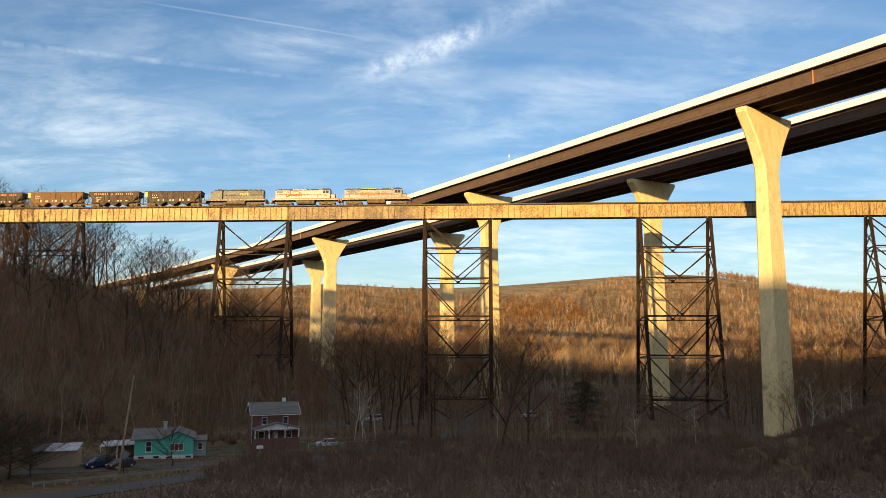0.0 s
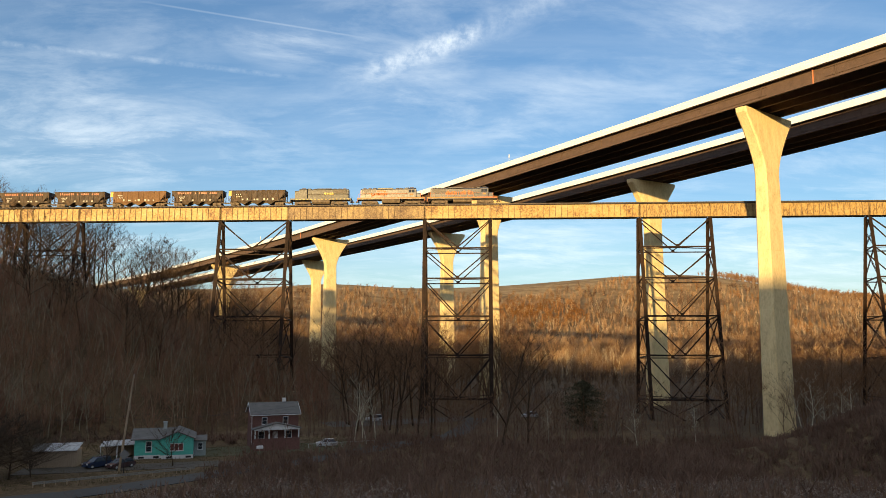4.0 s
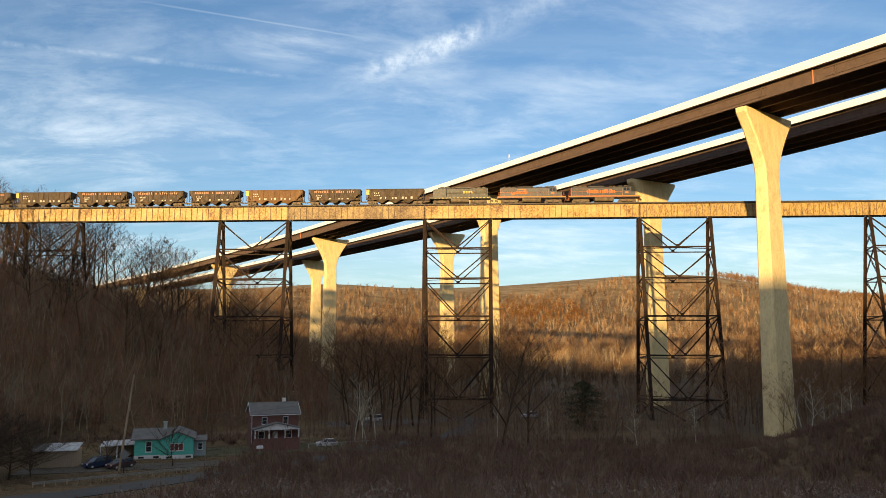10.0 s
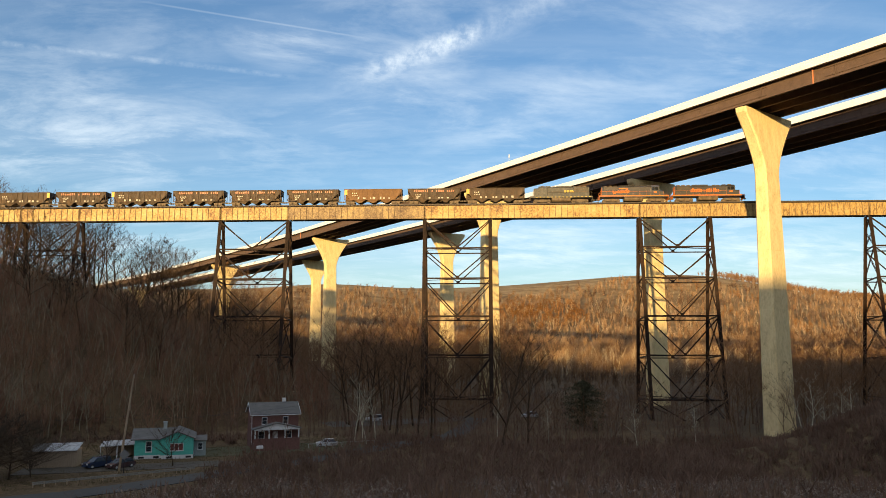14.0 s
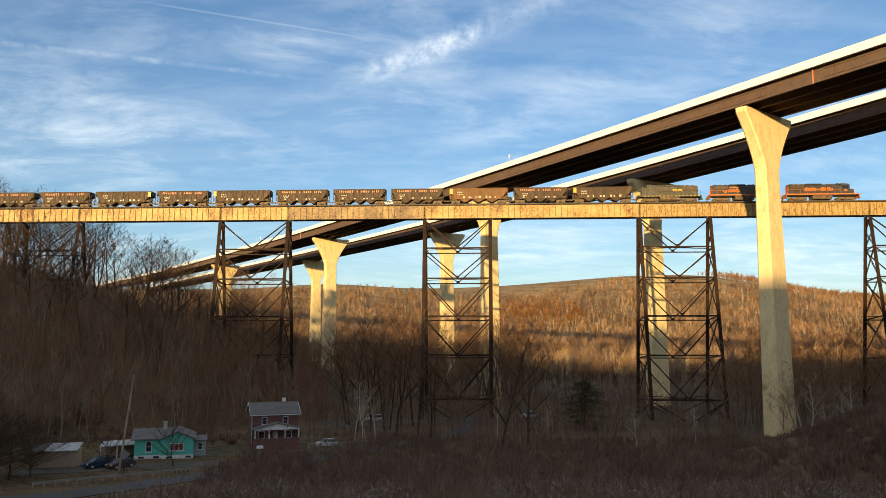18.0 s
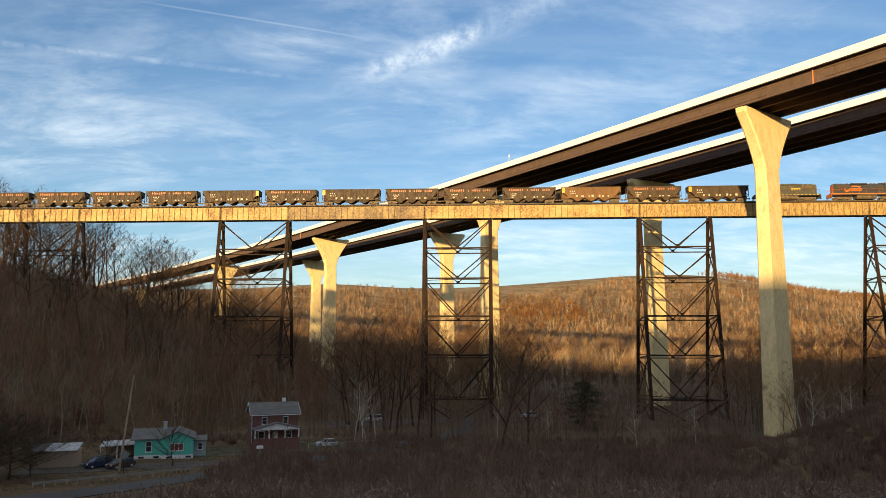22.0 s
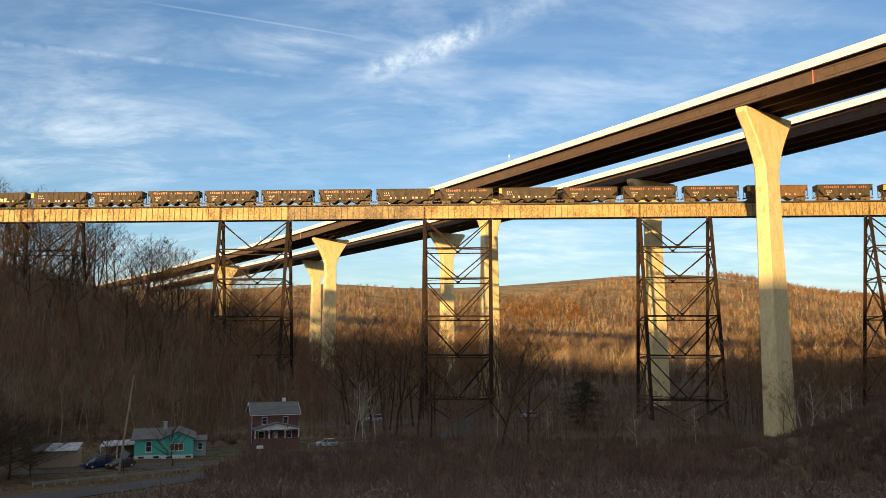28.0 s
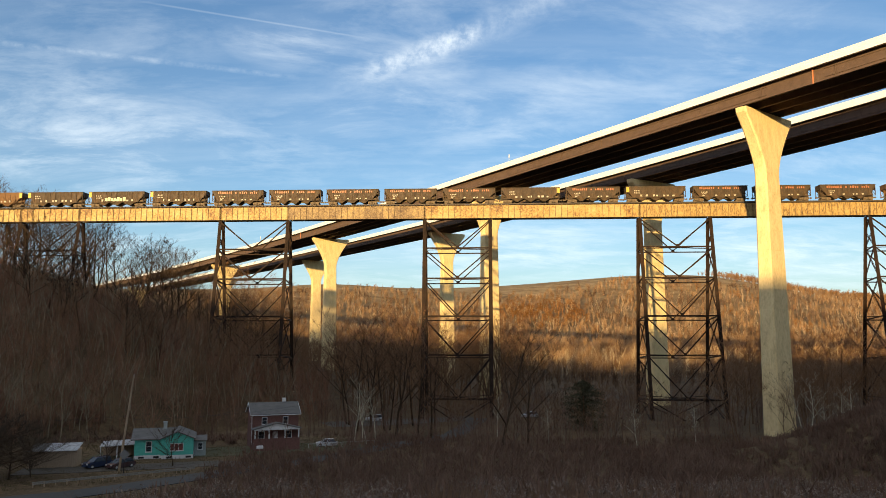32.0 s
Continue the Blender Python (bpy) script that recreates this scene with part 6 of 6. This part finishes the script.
def parked_car(x, y, turn, paint, label, n=4.3, tall=1.45, suv=False, z=None):
    c = thing("parked_car", label, "car", "parked cars", pose(x, y, ground_z(x, y) + 0.02 if z is None else z, 0, 0, turn))
    w = 0.88
    belt = tall * 0.62
    body = Solid()
    prof = [(-n / 2, 0.35), (-n / 2 + 0.05, belt * 0.85), (-n / 2 + 0.9, belt), (n / 2 - 0.4, belt), (n / 2 - 0.02, belt * 0.9), (n / 2, 0.4), (n / 2 - 0.3, 0.22), (-n / 2 + 0.3, 0.22)]
    for y0, y1, k in ((-w, -w + 0.12, 0.02), (-w + 0.12, w - 0.12, 0.0), (w - 0.12, w, 0.02)):
        body.prism([(a * (1 - k), b - k) for a, b in prof], y0, y1)
    b = part("body", body, paint, c)
    back = n / 2 - (0.35 if suv else 0.75)
    glass = Solid()
    glass.loft([[(-n / 2 + 1.0, -w + 0.06, belt), (n / 2 - 0.3, -w + 0.06, belt), (n / 2 - 0.3, w - 0.06, belt), (-n / 2 + 1.0, w - 0.06, belt)], [(-n / 2 + 1.75, -w + 0.22, tall - 0.06), (back - 0.1, -w + 0.22, tall - 0.06), (back - 0.1, w - 0.22, tall - 0.06), (-n / 2 + 1.75, w - 0.22, tall - 0.06)]])
    part("glasshouse", glass, PANE, c, "dark car windows")
    part("roof", Solid().loft([[(-n / 2 + 1.72, -w + 0.2, tall - 0.06), (back, -w + 0.2, tall - 0.06), (back, w - 0.2, tall - 0.06), (-n / 2 + 1.72, w - 0.2, tall - 0.06)], [(-n / 2 + 1.9, -w + 0.28, tall), (back - 0.15, -w + 0.28, tall), (back - 0.15, w - 0.28, tall), (-n / 2 + 1.9, w - 0.28, tall)]]), paint, c)
    for s in (-1, 1):
        part("pillar", Solid().bar((0.15, s * (w - 0.05), belt), (0.12, s * (w - 0.2), tall - 0.06), 0.09), paint, c)
        part("pillar", Solid().bar((-n / 2 + 1.0, s * (w - 0.06), belt), (-n / 2 + 1.74, s * (w - 0.2), tall - 0.06), 0.08), paint, c)
        part("headlight", Solid().box(-n / 2 - 0.01, s * 0.62 - 0.18, belt * 0.66, -n / 2 + 0.12, s * 0.62 + 0.18, belt * 0.86), WHITEPAINT, c, "clear headlight")
        part("tail_light", Solid().box(n / 2 - 0.1, s * 0.7 - 0.12, belt * 0.65, n / 2 + 0.01, s * 0.7 + 0.12, belt * 0.9), LAMPRED, c, "red tail light")
        for a in (-n * 0.31, n * 0.31):
            wh = part("wheel", CARWHEEL, None, c)
            wh.matrix_basis = pose(a, s * (w - 0.1), 0.32)
            part("rim", CARRIM, None, wh)
    return c


CARWHEEL = Solid().tube((0, -0.12, 0), (0, 0.12, 0), 0.32, 0.32, 14).mesh("wheel", TYRE)
CARRIM = Solid().tube((0, -0.135, 0), (0, 0.135, 0), 0.2, 0.2, 10).mesh("rim", GALV)


def draped(name, centre, half, lift, material, label, category, step=1.5):
    """A strip laid on the ground along a line of places."""
    s = Solid()
    pts = []
    for a, b in zip(centre[:-1], centre[1:]):
        a, b = Vector(a), Vector(b)
        k = max(1, int((b - a).length / step))
        pts += [a + (b - a) * (i / k) for i in range(k)]
    pts.append(Vector(centre[-1]))
    rings = []
    for i, p in enumerate(pts):
        w = (pts[min(i + 1, len(pts) - 1)] - pts[max(i - 1, 0)]).normalized()
        side = Vector((w[1], -w[0]))
        row = []
        for u in (-1, -0.33, 0.33, 1):
            q = p + side * half * u
            row.append((q[0], q[1], max(ground_z(*q), ground_z(*p) - 0.15) + lift))
        rings.append(row)
    for a, b in zip(rings[:-1], rings[1:]):
        for i in range(3):
            s.add([a[i], a[i + 1], b[i + 1], b[i]], [(0, 1, 2, 3)])
            lo = [(p[0], p[1], p[2] - 0.3) for p in (a[i], a[i + 1], b[i + 1], b[i])]
            if i == 0:
                s.add([a[0], b[0], lo[3], lo[0]], [(0, 1, 2, 3)])
            if i == 2:
                s.add([a[3], b[3], lo[2], lo[1]], [(0, 1, 2, 3)])
    ob = part(name, s, material)
    return tagged(ob, label, category, kind="structure")


def roadside():
    draped("road", [(-120, 84), (-80, 90), (-62, 96), (-50, 102), (-44, 107), (-37.5, 114), (-31, 122), (-21, 135), (-9, 152), (2, 175), (10, 210)], 2.6, 0.10, ASPHALT, "narrow grey asphalt road through the valley", "road")
    draped("driveway", [(-66, 119.5), (-56, 121.5), (-46, 124.5), (-38, 128), (-33, 127)], 3.0, 0.06, GRAVEL, "dark gravel yard before the houses", "driveway")
    draped("lawn", [(-62, 138), (-50, 139), (-38, 143), (-26, 148), (-16, 152)], 6.0, 0.03, LAWN, "short grass around the houses", "lawn")
    draped("car_park", [(-30, 196), (-18, 202), (-4, 208), (8, 212)], 6.0, 0.05, GRAVEL, "pale gravel lot beyond the trees", "car park")
    g = thing("guardrail", "long galvanised steel guardrail along the road", "guardrail")
    pts = [Vector(p) for p in ((-56.8, 107.0), (-52, 110.0), (-46.5, 113.4), (-40.6, 117.6), (-38.4, 119.4))]
    for a, b in zip(pts[:-1], pts[1:]):
        za, zb = ground_z(*a), ground_z(*b)
        for z in (0.52, 0.72):
            part("beam", Solid().bar((*a, za + z), (*b, zb + z), 0.08, 0.15), OLDGALV, g)
        k = 4
        for i in range(k):
            p = a + (b - a) * (i / k)
            part("post", Solid().box(p[0] - 0.07, p[1] + 0.08, ground_z(*p) - 0.4, p[0] + 0.07, p[1] + 0.24, ground_z(*p) + 0.78), POLEWOOD, g)
    # utility pole and its wires
    x, y = -49.9, 118.6
    z = ground_z(x, y)
    p = thing("utility_pole", "leaning weathered wooden utility pole beside the road", "utility pole", m=pose(x, y, z))
    part("shaft", Solid().tube((0, 0, -1), (1.75, 0, 14.6), 0.19, 0.13, 10), POLEWOOD, p)
    part("insulator", Solid().tube((1.75, 0, 14.6), (1.77, 0, 14.85), 0.05, 0.04, 6), WHITEPAINT, p)
    ends = (((-47.2, 118.6, z + 9.0), (-35.0, 143.0, z + 8.2)), ((-47.6, 118.6, z + 8.0), (-12, 158, z + 10.5)), ((-47.3, 118.6, z + 8.6), (-96, 104, z + 11)))
    for a, b in ends:
        w = Solid()
        a, b = Vector(a), Vector(b)
        k = 14
        last = a
        for i in range(1, k + 1):
            u = i / k
            q = a + (b - a) * u - Vector((0, 0, 1.4 * 4 * u * (1 - u)))
            w.tube(last, q, 0.02, 0.02, 4)
            last = q
        tagged(part("overhead_wire", w, WIRE), "thin black overhead wire hanging from the pole", "wire")
    s = thing("road_sign", "diamond road sign seen from its grey back on a dark post", "road sign", m=pose(-48.2, 116.6, ground_z(-48.2, 116.6), 0, 0, 20))
    part("post", Solid().box(-0.06, -0.05, -0.4, 0.06, 0.05, 3.7), TYRE, s)
    part("plate", Solid().prism([(0.0, 2.2), (0.78, 3.0), (0.0, 3.8), (-0.78, 3.0)], -0.09, -0.06), SIGNBACK, s, "grey back of a diamond plate")
    m = thing("mailbox", "white mailbox on a striped post before the brick house", "mailbox", m=pose(-33.2, 139.5, ground_z(-33.2, 139.5), 0, 0, 15))
    part("post", Solid().box(-0.06, -0.06, -0.3, 0.06, 0.06, 1.0), POLEWOOD, m)
    part("box", Solid().box(-0.6, -0.25, 1.0, 0.6, 0.25, 1.5, 0.08), WHITEPAINT, m)
    f = thing("field_fence", "low wire fence with thin posts by the lawn", "fence")
    for i in range(9):
        a = Vector((-25.5 + 1.5 * i, 146.0 + 0.6 * i))
        part("post", Solid().tube((*a, ground_z(*a) - 0.3), (*a, ground_z(*a) + 1.0), 0.04, 0.04, 6), GALV, f)
    a, b = (-25.5, 146.0), (-13.5, 150.8)
    part("rail", Solid().bar((*a, ground_z(*a) + 0.95), (*b, ground_z(*b) + 0.95), 0.05), GALV, f)


teal_house()
brick_house()
shed()
roadside()
parked_car(-22.6, 149.5, 12, SILVERPAINT, "white compact hatchback parked on the grass", 4.1)
parked_car(-55.2, 123.3, 55, BLUEPAINT, "dark blue estate car parked in the yard", 4.4, 1.65, True)
parked_car(-51.3, 122.8, 60, REDPAINT, "dark maroon car parked beside the pole", 4.4, 1.5)
for x, y, a, paint, label in ((-18.5, 206, 20, SILVERPAINT, "pale car in the lot beyond the trees"), (24.4, 215, 20, SILVERPAINT, "pale car half hidden in the brush")):
    parked_car(x, y, a, paint, label, 4.6, 1.7, True)

# ---- small fixtures on the bridges ----
RUSTPIPE = surface("orange_drain_pipe", [(0.42, 0.13, 0.05), (0.55, 0.20, 0.09)], 2.0, 0.6)
for x, y, z0, z1 in ((79.0, 155.0, 76.0, 79.1), (-77.2, 403.6, 76.0, 79.0)):
    bridge_fitting("drain_pipe", x, y, 0.0, Solid().tube((0, 0, z0), (0, 0, z1), 0.16, 0.16, 10).tube((0, 0, z1 - 0.2), (0, 0, z1), 0.22, 0.22, 10), RUSTPIPE, "orange-brown drain pipe on the girder face", "drain pipe")
for x, y in ((22.0, 244.8), (-109.6, 447.6)):
    bridge_fitting("marker_lamp", x, y, 80.98, Solid().tube((0, 0, 0), (0, 0, 0.8), 0.05, 0.05, 6).box(-0.16, -0.16, 0.8, 0.16, 0.16, 2.0, 0.05), WHITEPAINT, "white marker lamp on the bridge parapet", "lamp")
bridge_fitting("drain_outlet", 89.6, 163.0, 0.0, Solid().tube((0, 0, 75.2), (0, 0, 76.3), 0.12, 0.14, 8), HWYSTEEL, "short dark drain outlet under the girder", "drain pipe")

# ---- birds that rise from behind the bridge ----
FEATHER = surface("dark_feathers", [(0.02, 0.018, 0.016), (0.04, 0.036, 0.03)], 6.0, 0.8)


def bird():
    b = thing("bird", "small dark bird in flight with spread wings", "bird", "flock of birds")
    body = [[(0.02 * k - 0.24 + 0.06 * k, r * math.cos(math.tau * i / 8), r * math.sin(math.tau * i / 8)) for i in range(8)] for k, r in enumerate((0.015, 0.05, 0.075, 0.06, 0.045, 0.012))]
    part("body", Solid().loft(body), FEATHER, b)
    for s in (-1, 1):
        part("wing", Solid().loft([[(-0.1, s * 0.05, 0.03), (0.09, s * 0.05, 0.03), (0.09, s * 0.05, 0.045), (-0.1, s * 0.05, 0.045)], [(-0.14, s * 0.28, 0.10), (0.05, s * 0.28, 0.10), (0.05, s * 0.28, 0.11), (-0.14, s * 0.28, 0.11)], [(-0.17, s * 0.5, 0.06), (-0.12, s * 0.5, 0.06), (-0.12, s * 0.5, 0.066), (-0.17, s * 0.5, 0.066)]]), FEATHER, b)
    part("tail", Solid().loft([[(-0.22, -0.03, 0.0), (-0.22, 0.03, 0.0), (-0.22, 0.03, 0.012), (-0.22, -0.03, 0.012)], [(-0.4, -0.08, 0.0), (-0.4, 0.08, 0.0), (-0.4, 0.08, 0.01), (-0.4, -0.08, 0.01)]]), FEATHER, b)
    return b


BIRDS = []
for x, y, vx, vy in ((101.3, 174.0, -10.4, -16.4), (104.6, 170.6, -13.6, -18.5), (108.9, 178.8, -13.2, -18.1), (109.7, 184.4, -14.6, -20.0)):
    BIRDS.append((bird(), x, y, vx, vy))

motions()
